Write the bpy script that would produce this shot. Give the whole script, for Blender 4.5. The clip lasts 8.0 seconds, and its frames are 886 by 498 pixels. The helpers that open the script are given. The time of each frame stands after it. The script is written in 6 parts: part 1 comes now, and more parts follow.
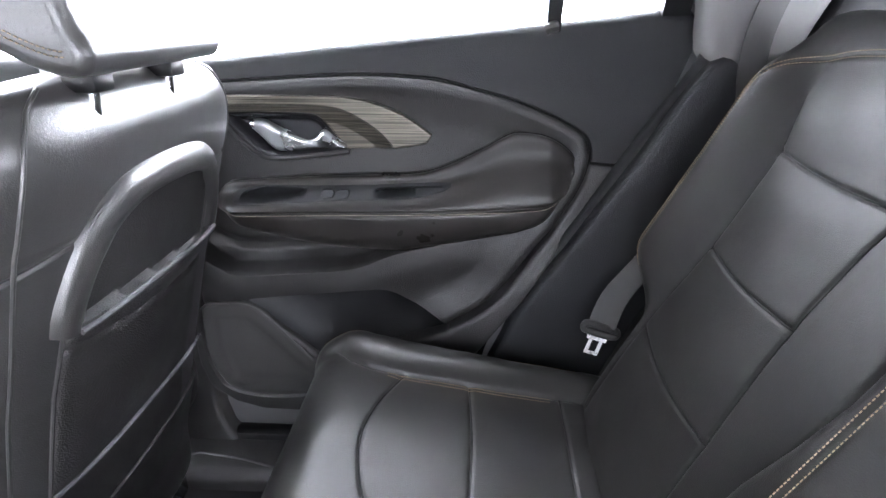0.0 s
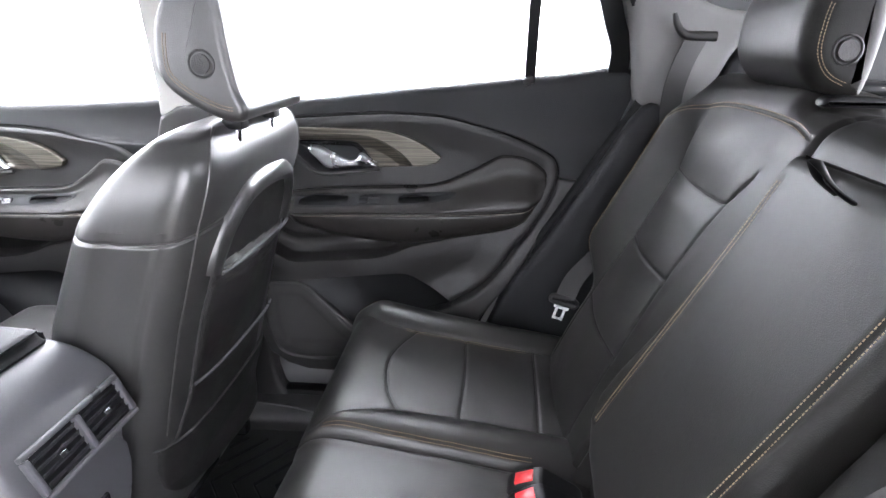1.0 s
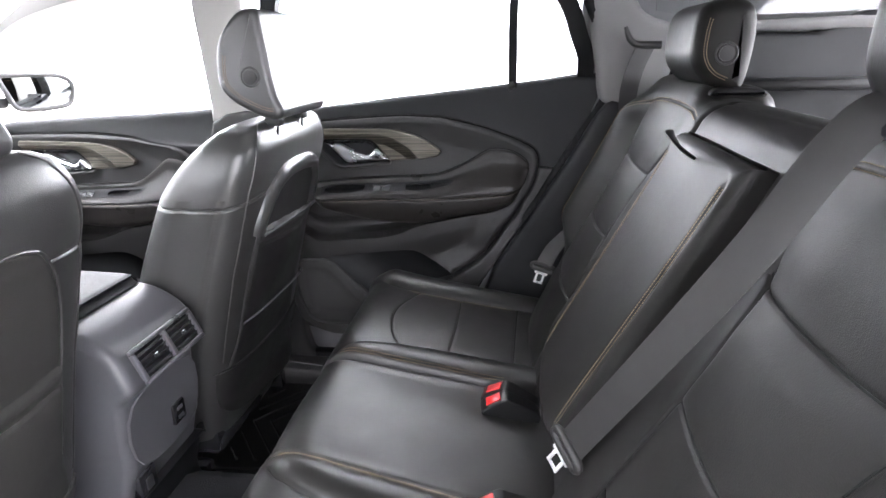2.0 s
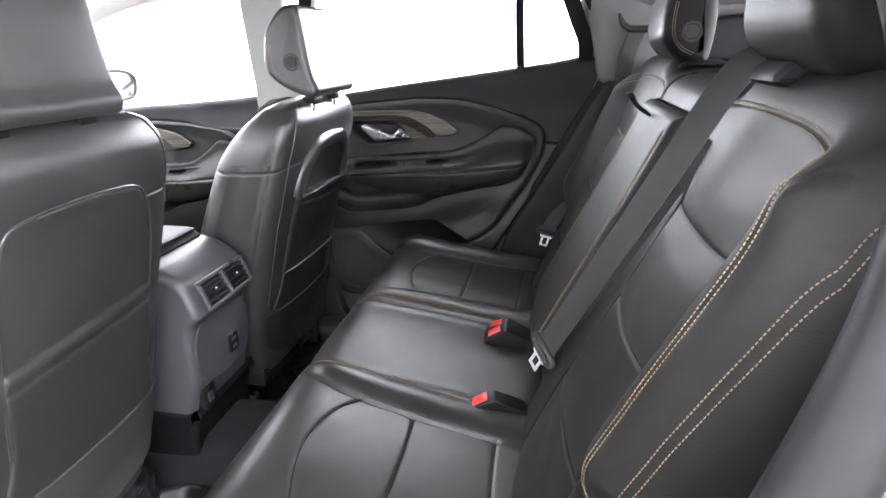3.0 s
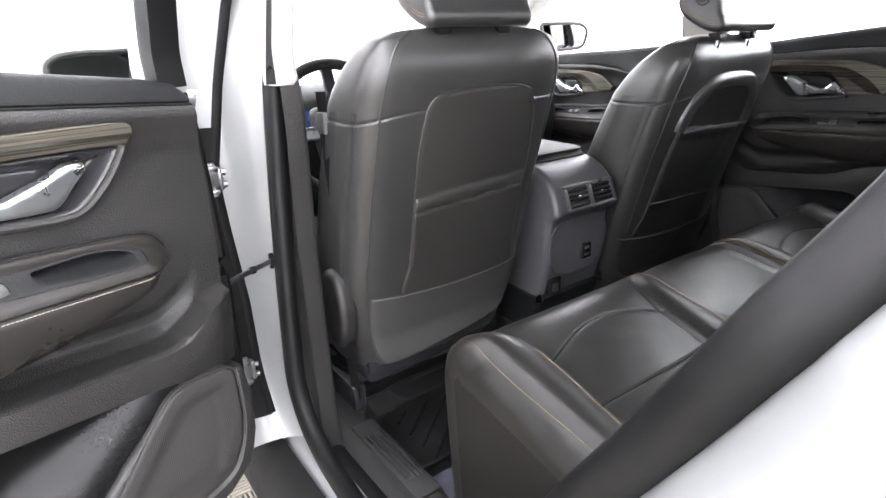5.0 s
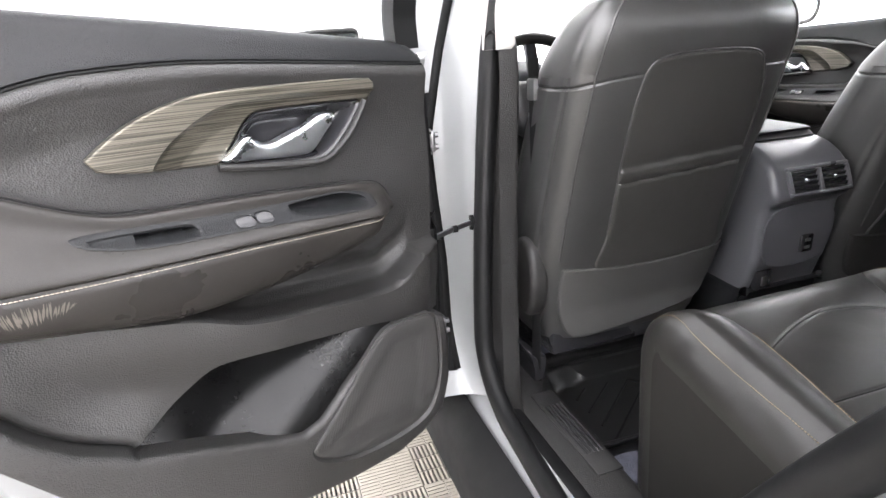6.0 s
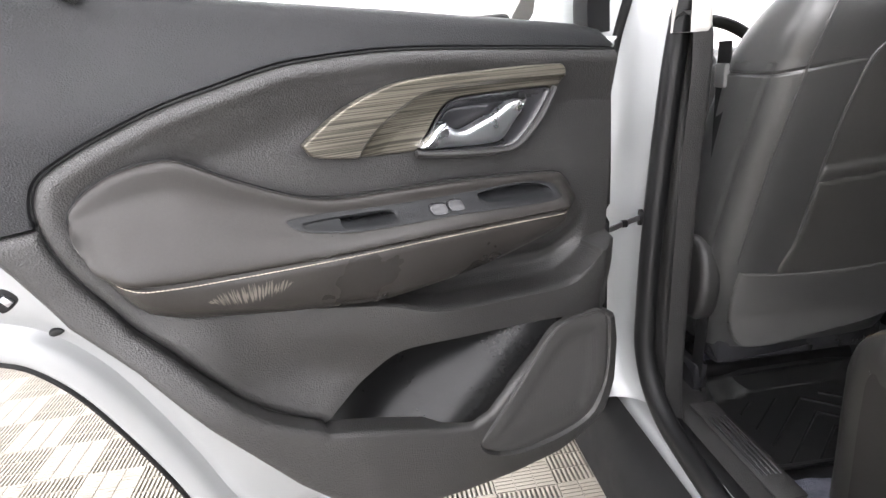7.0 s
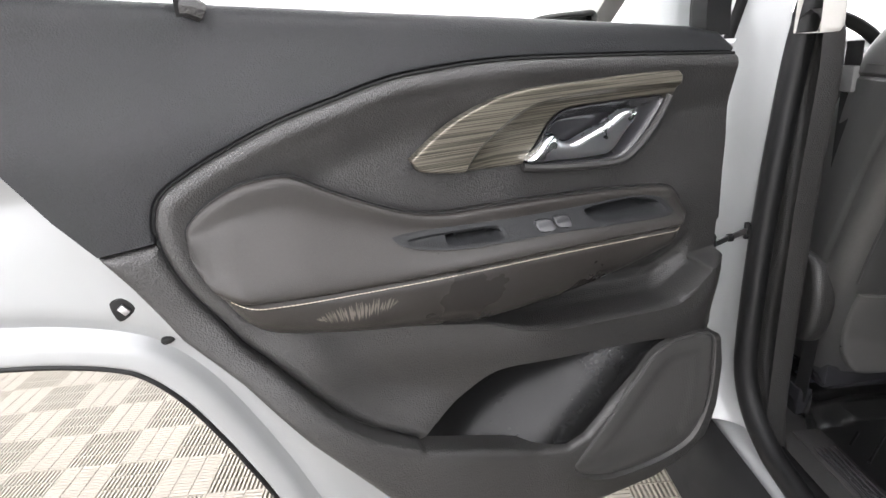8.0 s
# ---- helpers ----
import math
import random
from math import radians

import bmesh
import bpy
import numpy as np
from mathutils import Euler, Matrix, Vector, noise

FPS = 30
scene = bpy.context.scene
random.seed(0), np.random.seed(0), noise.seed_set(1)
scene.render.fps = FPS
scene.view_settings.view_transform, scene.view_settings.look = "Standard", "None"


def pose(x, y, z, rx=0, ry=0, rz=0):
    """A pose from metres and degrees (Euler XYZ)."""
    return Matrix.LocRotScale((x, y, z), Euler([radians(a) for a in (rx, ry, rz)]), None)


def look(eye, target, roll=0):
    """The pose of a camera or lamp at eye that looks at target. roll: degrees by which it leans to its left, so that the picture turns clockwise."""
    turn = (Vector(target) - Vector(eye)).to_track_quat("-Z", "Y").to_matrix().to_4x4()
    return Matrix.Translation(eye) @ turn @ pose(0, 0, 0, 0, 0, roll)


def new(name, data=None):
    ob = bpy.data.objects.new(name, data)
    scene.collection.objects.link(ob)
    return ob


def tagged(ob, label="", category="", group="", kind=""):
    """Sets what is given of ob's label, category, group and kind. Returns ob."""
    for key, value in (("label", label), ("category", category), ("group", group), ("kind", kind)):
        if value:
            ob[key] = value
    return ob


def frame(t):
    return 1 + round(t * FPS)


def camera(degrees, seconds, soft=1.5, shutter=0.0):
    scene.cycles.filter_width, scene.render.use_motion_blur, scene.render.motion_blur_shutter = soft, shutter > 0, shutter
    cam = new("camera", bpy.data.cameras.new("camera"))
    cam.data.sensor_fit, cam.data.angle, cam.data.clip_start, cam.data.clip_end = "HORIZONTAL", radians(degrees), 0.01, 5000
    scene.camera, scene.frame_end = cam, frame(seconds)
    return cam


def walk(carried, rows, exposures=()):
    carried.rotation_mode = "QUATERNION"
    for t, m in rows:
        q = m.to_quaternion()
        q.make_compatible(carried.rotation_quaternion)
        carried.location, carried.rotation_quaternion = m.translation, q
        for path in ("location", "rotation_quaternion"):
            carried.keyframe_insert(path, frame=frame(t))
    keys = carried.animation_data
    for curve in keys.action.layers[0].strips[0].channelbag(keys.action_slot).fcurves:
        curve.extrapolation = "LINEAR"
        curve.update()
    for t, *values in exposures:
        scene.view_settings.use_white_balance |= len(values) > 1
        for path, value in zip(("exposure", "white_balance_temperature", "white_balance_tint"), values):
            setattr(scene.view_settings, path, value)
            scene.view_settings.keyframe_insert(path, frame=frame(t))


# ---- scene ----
cam = camera(76.1, 8.0)
PATH = [
    (0, (-0.008, -0.233, 1.304), (-0.1, 1.606, 0.524), 0.3),
    (0.5, (0.004, -0.389, 1.329), (-0.114, 1.463, 0.581), 0.2),
    (1, (0.035, -0.581, 1.367), (-0.115, 1.287, 0.669), 0.3),
    (2.3, (0.169, -0.925, 1.369), (-0.118, 0.943, 0.714), -1.9),
    (2.5, (0.181, -0.97, 1.362), (-0.124, 0.894, 0.707), -2.1),
    (3, (0.229, -1.069, 1.337), (-0.147, 0.782, 0.681), -2.7),
    (3.5, (0.307, -1.101, 1.328), (-0.189, 0.72, 0.666), -3.0),
    (4, (0.393, -1.092, 1.3), (-0.412, 0.615, 0.637), -2.6),
    (4.5, (0.436, -1.114, 1.283), (-0.802, 0.308, 0.614), -1.7),
    (5, (0.451, -1.131, 1.242), (-1.092, -0.05, 0.57), -2.3),
    (5.2, (0.455, -1.136, 1.228), (-1.169, -0.179, 0.56), -2.6),
    (6.5, (0.422, -1.261, 1.196), (-1.421, -0.882, 0.518), -3.9),
    (7, (0.392, -1.312, 1.203), (-1.475, -1.101, 0.52), -4.4),
    (7.5, (0.365, -1.344, 1.217), (-1.509, -1.257, 0.525), -4.9),
    (8, (0.351, -1.367, 1.228), (-1.525, -1.358, 0.535), -5.1),
]
walk(cam, [(t, look(eye, target, roll)) for t, eye, target, roll in PATH], [(0, 1.84, 6000, 15), (1, 1.40, 6150, 15), (2.5, 0.98, 6250, 15), (3.0, 0.88, 6250, 15), (3.5, 0.70, 6250, 14), (4.5, 0.42, 6350, 14), (5.0, 0.45, 6400, 14), (6.5, 0.32, 6480, 13), (7.0, 0.16, 6485, 13), (8, -0.15, 6500, 12)])

from mathutils.geometry import delaunay_2d_cdt

# ---------------------------------------------------------------- light
world = bpy.data.worlds.new("world")
scene.world = world
world.use_nodes = True
world.node_tree.nodes["Background"].inputs[0].default_value = (0.98, 0.99, 1.0, 1)
world.node_tree.nodes["Background"].inputs[1].default_value = 0.4
scene.view_settings.exposure = 0.0


# ---------------------------------------------------------------- materials
def nodes_of(name):
    m = bpy.data.materials.new(name)
    m.use_nodes = True
    nt = m.node_tree
    return m, nt, nt.nodes["Principled BSDF"]


def add(nt, kind, **values):
    n = nt.nodes.new(kind)
    for key, value in values.items():
        if key in n.inputs:
            n.inputs[key].default_value = value
    return n


def surface(name, colour, rough, vary=0.25, grain=400.0, bump=0.15, depth=0.0004, metal=0.0, spec=0.5,
            kind="noise", stain=6.0, rough_vary=0.12, coat=0.0, wrinkle=0.0):
    """A procedural surface: colour that varies at two scales, uneven gloss, and a fine relief in real size."""
    m, nt, b = nodes_of(name)
    co = nt.nodes.new("ShaderNodeTexCoord")
    big = add(nt, "ShaderNodeTexNoise", Scale=stain, Detail=5.0, Roughness=0.6)
    fine = add(nt, "ShaderNodeTexNoise", Scale=grain * 0.35, Detail=3.0)
    nt.links.new(co.outputs["Object"], big.inputs["Vector"])
    nt.links.new(co.outputs["Object"], fine.inputs["Vector"])
    mix = nt.nodes.new("ShaderNodeMath")
    mix.operation = "MULTIPLY_ADD"
    nt.links.new(fine.outputs["Fac"], mix.inputs[0])
    mix.inputs[1].default_value = 0.4
    nt.links.new(big.outputs["Fac"], mix.inputs[2])
    ramp = nt.nodes.new("ShaderNodeMapRange")
    nt.links.new(mix.outputs[0], ramp.inputs["Value"])
    ramp.inputs["From Min"].default_value, ramp.inputs["From Max"].default_value = 0.35, 1.05
    ramp.inputs["To Min"].default_value, ramp.inputs["To Max"].default_value = 1.0 - vary, 1.0 + vary
    vm = nt.nodes.new("ShaderNodeVectorMath")
    vm.operation = "SCALE"
    vm.inputs[0].default_value = colour
    nt.links.new(ramp.outputs[0], vm.inputs["Scale"])
    nt.links.new(vm.outputs[0], b.inputs["Base Color"])
    rr = nt.nodes.new("ShaderNodeMapRange")
    nt.links.new(big.outputs["Fac"], rr.inputs["Value"])
    rr.inputs["From Min"].default_value, rr.inputs["From Max"].default_value = 0.3, 0.7
    rr.inputs["To Min"].default_value, rr.inputs["To Max"].default_value = max(0.02, rough - rough_vary), min(1.0, rough + rough_vary)
    nt.links.new(rr.outputs[0], b.inputs["Roughness"])
    b.inputs["Metallic"].default_value = metal
    b.inputs["Specular IOR Level"].default_value = spec
    b.inputs["Coat Weight"].default_value = coat
    b.inputs["Coat Roughness"].default_value = 0.06
    if bump > 0:
        if kind == "pebble":
            tex = add(nt, "ShaderNodeTexVoronoi", Scale=grain)
            tex.feature = "F1"
            out = tex.outputs["Distance"]
        else:
            tex = add(nt, "ShaderNodeTexNoise", Scale=grain, Detail=4.0)
            out = tex.outputs["Fac"]
        nt.links.new(co.outputs["Object"], tex.inputs["Vector"])
        bp = add(nt, "ShaderNodeBump", Strength=bump, Distance=depth)
        nt.links.new(out, bp.inputs["Height"])
        nt.links.new(bp.outputs[0], b.inputs["Normal"])
        if wrinkle > 0:
            soft = add(nt, "ShaderNodeTexNoise", Scale=26.0, Detail=3.0, Roughness=0.55, Distortion=0.8)
            nt.links.new(co.outputs["Object"], soft.inputs["Vector"])
            creases = add(nt, "ShaderNodeBump", Strength=wrinkle, Distance=0.006)
            nt.links.new(soft.outputs["Fac"], creases.inputs["Height"])
            nt.links.new(creases.outputs[0], bp.inputs["Normal"])
    return m


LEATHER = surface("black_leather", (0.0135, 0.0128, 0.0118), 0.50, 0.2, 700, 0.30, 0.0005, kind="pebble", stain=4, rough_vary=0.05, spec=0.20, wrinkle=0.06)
# Same leather for the cushion, gloss raised so it catches more light.
LEATHER_SEAT = surface("glossed_cushion_leather", (0.0135, 0.0128, 0.0118), 0.40, 0.2, 700, 0.28, 0.0005, kind="pebble", stain=4, rough_vary=0.07, spec=0.42, wrinkle=0.07)
# Front seat copies, colour lightened for the light that falls there.
LEATHER_FRONT = surface("lit_black_leather", (0.033, 0.0326, 0.0317), 0.32, 0.25, 700, 0.30, 0.0005, kind="pebble", stain=5, rough_vary=0.05, spec=0.75, wrinkle=0.05)
LEATHER_PERF = surface("lit_leather_insert", (0.034, 0.0329, 0.0307), 0.38, 0.2, 700, 0.4, 0.0005, kind="pebble", stain=5, rough_vary=0.06, wrinkle=0.08)
DOOR_LEATHER = surface("brown_black_armrest_leather", (0.0205, 0.0186, 0.0172), 0.35, 0.25, 900, 0.3, 0.0005, kind="pebble", stain=5, spec=0.3)
PLASTIC = surface("grained_black_plastic", (0.0190, 0.0183, 0.0178), 0.45, 0.25, 480, 0.7, 0.0008, kind="pebble", stain=5)
PLASTIC_SOFT = surface("soft_black_plastic", (0.0095, 0.0100, 0.0110), 0.5, 0.2, 520, 0.5, 0.0007, kind="pebble", stain=3, spec=0.28)
PLASTIC_LOW = surface("matt_charcoal_plastic", (0.0205, 0.0198, 0.0193), 0.48, 0.25, 480, 0.7, 0.0008, kind="pebble", stain=4)
PLASTIC_GLOSS = surface("smooth_black_plastic", (0.022, 0.022, 0.024), 0.24, 0.15, 300, 0.04, 0.0003, stain=6, rough_vary=0.05)
# Pocket plastic taken near black for the shade in its depth.
PLASTIC_SATIN = surface("satin_pocket_shade", (0.006, 0.006, 0.0061), 0.22, 0.2, 700, 0.15, 0.0004, kind="pebble", stain=6, rough_vary=0.05, spec=0.2)
CONSOLE_GREY = surface("satin_grey_plastic", (0.080, 0.080, 0.086), 0.35, 0.14, 900, 0.3, 0.0004, kind="pebble", stain=4)
# One pale trim in two tones: darker rear and roof, light for lit pillars.
FABRIC_TRIM = surface("dimmed_pale_trim", (0.15, 0.149, 0.145), 0.75, 0.08, 900, 0.3, 0.0004, stain=3)
PILLAR_LIT = surface("lit_pale_pillar_trim", (0.42, 0.41, 0.385), 0.75, 0.08, 900, 0.3, 0.0004, stain=3)
SKIRT_CLOTH = surface("dark_grey_woven_cloth", (0.038, 0.037, 0.035), 0.85, 0.25, 1400, 0.7, 0.0006, stain=8)
CARPET = surface("charcoal_carpet", (0.012, 0.0124, 0.0145), 0.95, 0.6, 420, 1.0, 0.004, stain=18)
CARPET_BLUE = surface("bluish_carpet", (0.095, 0.098, 0.125), 0.95, 0.6, 420, 1.0, 0.004, stain=18)
RUBBER = surface("black_rubber", (0.006, 0.006, 0.0063), 0.48, 0.2, 500, 0.15, 0.0004, stain=8, spec=0.24)
RUBBER_MATT = surface("matt_black_rubber", (0.007, 0.007, 0.0072), 0.75, 0.2, 500, 0.15, 0.0004, stain=8, spec=0.2)
RUBBER_MAT = surface("black_rubber_mat", (0.008, 0.008, 0.008), 0.38, 0.3, 300, 0.2, 0.0006, stain=10)
PAINT = surface("white_silver_paint", (0.245, 0.250, 0.253), 0.34, 0.05, 30, 0.02, 0.0003, stain=3, rough_vary=0.06, coat=0.4, metal=0.15)
CHROME = surface("satin_chrome", (0.80, 0.82, 0.85), 0.27, 0.06, 200, 0.02, 0.0002, metal=1.0, stain=8, rough_vary=0.04)
STEEL = surface("bare_steel", (0.35, 0.35, 0.36), 0.38, 0.3, 300, 0.1, 0.0003, metal=1.0, stain=20)
PLASTIC_GREY = surface("dark_grey_plastic", (0.085, 0.085, 0.083), 0.45, 0.15, 700, 0.2, 0.0004, stain=10)
ZINC = surface("zinc_plated_steel", (0.78, 0.78, 0.78), 0.32, 0.15, 300, 0.05, 0.0003, metal=0.35, stain=30)
RED = surface("red_button_plastic", (0.62, 0.02, 0.02), 0.35, 0.12, 300, 0.03, 0.0003, stain=15)
WEBBING = surface("black_belt_webbing", (0.026, 0.0252, 0.0245), 0.55, 0.15, 1500, 0.5, 0.0006, stain=10)
THREAD = surface("tan_stitching_thread", (0.23, 0.170, 0.10), 0.7, 0.3, 2000, 0.4, 0.0003, stain=40)
THREAD_PALE = surface("pale_stitching_thread", (0.50, 0.43, 0.34), 0.7, 0.25, 2000, 0.4, 0.0003, stain=40)
WALL_WHITE = surface("white_booth_wall", (0.82, 0.82, 0.81), 0.8, 0.03, 40, 0.1, 0.001, stain=1.5)
TILE = surface("beige_floor_tile", (0.21, 0.190, 0.158), 0.6, 0.14, 120, 0.15, 0.0005, stain=2.5)
TILE_BASE = surface("dark_subfloor", (0.03, 0.028, 0.026), 0.85, 0.3, 80, 0.3, 0.001, stain=4)
SCUFF = surface("pale_scuffed_leather", (0.092, 0.082, 0.070), 0.75, 0.6, 160, 0.5, 0.0006, stain=60)
SCREEN = surface("dark_blue_glass_screen", (0.03, 0.05, 0.12), 0.12, 0.3, 40, 0.0, 0.0, stain=3)


def glass_material(name, tint):
    m, nt, b = nodes_of(name)
    b.inputs["Base Color"].default_value = (*tint, 1)
    b.inputs["Roughness"].default_value = 0.0
    b.inputs["IOR"].default_value = 1.45
    b.inputs["Transmission Weight"].default_value = 1.0
    return m


def mirror_material():
    m, nt, b = nodes_of("mirror_glass")
    b.inputs["Base Color"].default_value = (0.55, 0.57, 0.57, 1)
    b.inputs["Metallic"].default_value = 1.0
    b.inputs["Roughness"].default_value = 0.02
    return m


def trim_material():
    """Dark bronze inlay with fine dark lines running along the door."""
    m, nt, b = nodes_of("brushed_bronze_inlay")
    co = nt.nodes.new("ShaderNodeTexCoord")
    mp = nt.nodes.new("ShaderNodeMapping")
    mp.inputs["Scale"].default_value = (5.0, 60.0, 760.0)
    nt.links.new(co.outputs["Object"], mp.inputs["Vector"])
    n = add(nt, "ShaderNodeTexNoise", Scale=1.0, Detail=1.5)
    nt.links.new(mp.outputs[0], n.inputs["Vector"])
    ramp = nt.nodes.new("ShaderNodeValToRGB")
    ramp.color_ramp.elements[0].position, ramp.color_ramp.elements[1].position = 0.40, 0.60
    ramp.color_ramp.elements[0].color = (0.046, 0.042, 0.034, 1)
    ramp.color_ramp.elements[1].color = (0.150, 0.137, 0.110, 1)
    nt.links.new(n.outputs["Fac"], ramp.inputs[0])
    nt.links.new(ramp.outputs[0], b.inputs["Base Color"])
    b.inputs["Metallic"].default_value = 0.55
    b.inputs["Roughness"].default_value = 0.36
    bp = add(nt, "ShaderNodeBump", Strength=0.4, Distance=0.0006)
    nt.links.new(n.outputs["Fac"], bp.inputs["Height"])
    nt.links.new(bp.outputs[0], b.inputs["Normal"])
    return m


def grille_material():
    """Fine perforated speaker cloth: small round holes in rows."""
    m, nt, b = nodes_of("perforated_speaker_grille")
    co = nt.nodes.new("ShaderNodeTexCoord")
    v = add(nt, "ShaderNodeTexVoronoi", Scale=330.0, Randomness=0.0)
    nt.links.new(co.outputs["Object"], v.inputs["Vector"])
    ramp = nt.nodes.new("ShaderNodeValToRGB")
    ramp.color_ramp.elements[0].position, ramp.color_ramp.elements[1].position = 0.25, 0.42
    ramp.color_ramp.elements[0].color = (0.004, 0.004, 0.004, 1)
    ramp.color_ramp.elements[1].color = (0.030, 0.029, 0.028, 1)
    nt.links.new(v.outputs["Distance"], ramp.inputs[0])
    nt.links.new(ramp.outputs[0], b.inputs["Base Color"])
    b.inputs["Roughness"].default_value = 0.6
    bp = add(nt, "ShaderNodeBump", Strength=0.6, Distance=0.0008)
    nt.links.new(v.outputs["Distance"], bp.inputs["Height"])
    nt.links.new(bp.outputs[0], b.inputs["Normal"])
    return m


def lamp_material(name, strength):
    m, nt, b = nodes_of(name)
    b.inputs["Base Color"].default_value = (0.85, 0.85, 0.84, 1)
    b.inputs["Emission Color"].default_value = (0.955, 0.962, 1.0, 1)
    b.inputs["Emission Strength"].default_value = strength
    return m


GLASS = glass_material("clear_window_glass", (0.93, 0.95, 0.94))
CLEAR = (GLASS,)
MIRROR = mirror_material()
TRIM = trim_material()
GRILLE = grille_material()
# Each side's glow is added and set to balance the light on the car.
BOOTH = {k: lamp_material("added_booth_glow", v) for k, v in (("north", 7.8), ("south", 2.4), ("east", 4.2), ("west", 0.35), ("ceiling", 4.0))}


# ---------------------------------------------------------------- shapes
def link(name, verts, faces, material, parent=None, label="", flip=False, angle=40):
    me = bpy.data.meshes.new(name)
    fs = [tuple(reversed(f)) for f in faces] if flip else faces
    me.from_pydata([tuple(float(c) for c in v) for v in verts], [], [tuple(int(i) for i in f) for f in fs])
    me.materials.append(material)
    if material in CLEAR:
        bm = bmesh.new()
        bm.from_mesh(me)
        bmesh.ops.recalc_face_normals(bm, faces=list(bm.faces))
        bm.to_mesh(me)
        bm.free()
    me.polygons.foreach_set("use_smooth", [True] * len(me.polygons))
    me.set_sharp_from_angle(angle=radians(angle))
    me.update()
    ob = new(name, me)
    if parent:
        ob.parent = parent
    if label:
        tagged(ob, label)
    return ob


def part(name, data, material, parent=None, label="", flip=False, angle=40):
    """Links (verts, faces) as one mesh under a thing or a part."""
    return link(name, data[0], data[1], material, parent, label, flip, angle)


def thing(name, m, label, category, group="", kind=""):
    e = new(name)
    e.empty_display_size = 0.05
    e.matrix_basis = m
    return tagged(e, label, category, group, kind)


def join(*datas):
    verts, faces = [], []
    for v, f in datas:
        k = len(verts)
        verts += [tuple(p) for p in v]
        faces += [tuple(i + k for i in q) for q in f]
    return verts, faces


def curve(pts, closed=False, per=8):
    """A smooth line (Catmull-Rom) through points of any dimension."""
    p = np.array(pts, float)
    n = len(p)
    out = []
    for i in range(n if closed else n - 1):
        a, b, c, d = (p[(i + k) % n] if closed else p[min(max(i + k, 0), n - 1)] for k in (-1, 0, 1, 2))
        for t in np.arange(per) / per:
            out.append(0.5 * (2 * b + (c - a) * t + (2 * a - 5 * b + 4 * c - d) * t * t + (3 * b - a - 3 * c + d) * t ** 3))
    if not closed:
        out.append(p[-1])
    return np.array(out)


def even(line, step):
    """A line resampled at even steps."""
    line = np.array(line, float)
    d = np.concatenate([[0], np.cumsum(np.linalg.norm(np.diff(line, axis=0), axis=1))])
    t = np.linspace(0, d[-1], max(2, int(round(d[-1] / step)) + 1))
    return np.stack([np.interp(t, d, line[:, k]) for k in range(line.shape[1])], 1)


def near(points, line, closed=False):
    """Distance of 2D points to a line, the nearest places, and the side."""
    line = np.array(line, float)
    a = line if closed else line[:-1]
    b = np.roll(line, -1, 0) if closed else line[1:]
    best = np.full(len(points), 1e9)
    place = np.zeros((len(points), 2))
    for p, q in zip(a, b):
        d = q - p
        l2 = d @ d
        if l2 < 1e-14:
            continue
        t = np.clip(((points - p) @ d) / l2, 0, 1)
        w = p + t[:, None] * d
        e = np.hypot(*(points - w).T)
        k = e < best
        best[k] = e[k]
        place[k] = w[k]
    return best, place


def inside(points, poly):
    x, y = points[:, 0], points[:, 1]
    r = np.zeros(len(points), bool)
    for (x1, y1), (x2, y2) in zip(poly, np.roll(poly, -1, 0)):
        if y1 == y2:
            continue
        k = (y1 > y) != (y2 > y)
        r ^= k & (x < (x2 - x1) * (y - y1) / (y2 - y1) + x1)
    return r


def signed(points, poly):
    d, place = near(points, poly, True)
    return np.where(inside(points, poly), d, -d), place


def closed(line):
    return np.vstack([line, line[:1]])


def step01(x, a, b):
    t = np.clip((x - a) / (b - a), 0, 1)
    return t * t * (3 - 2 * t)


def edge_round(d, r):
    """Fall of a rounded edge of radius r at the distance d from the rim."""
    t = np.clip(1 - d / r, 0, 1)
    return -r * (1 - np.sqrt(np.maximum(0, 1 - t * t)))


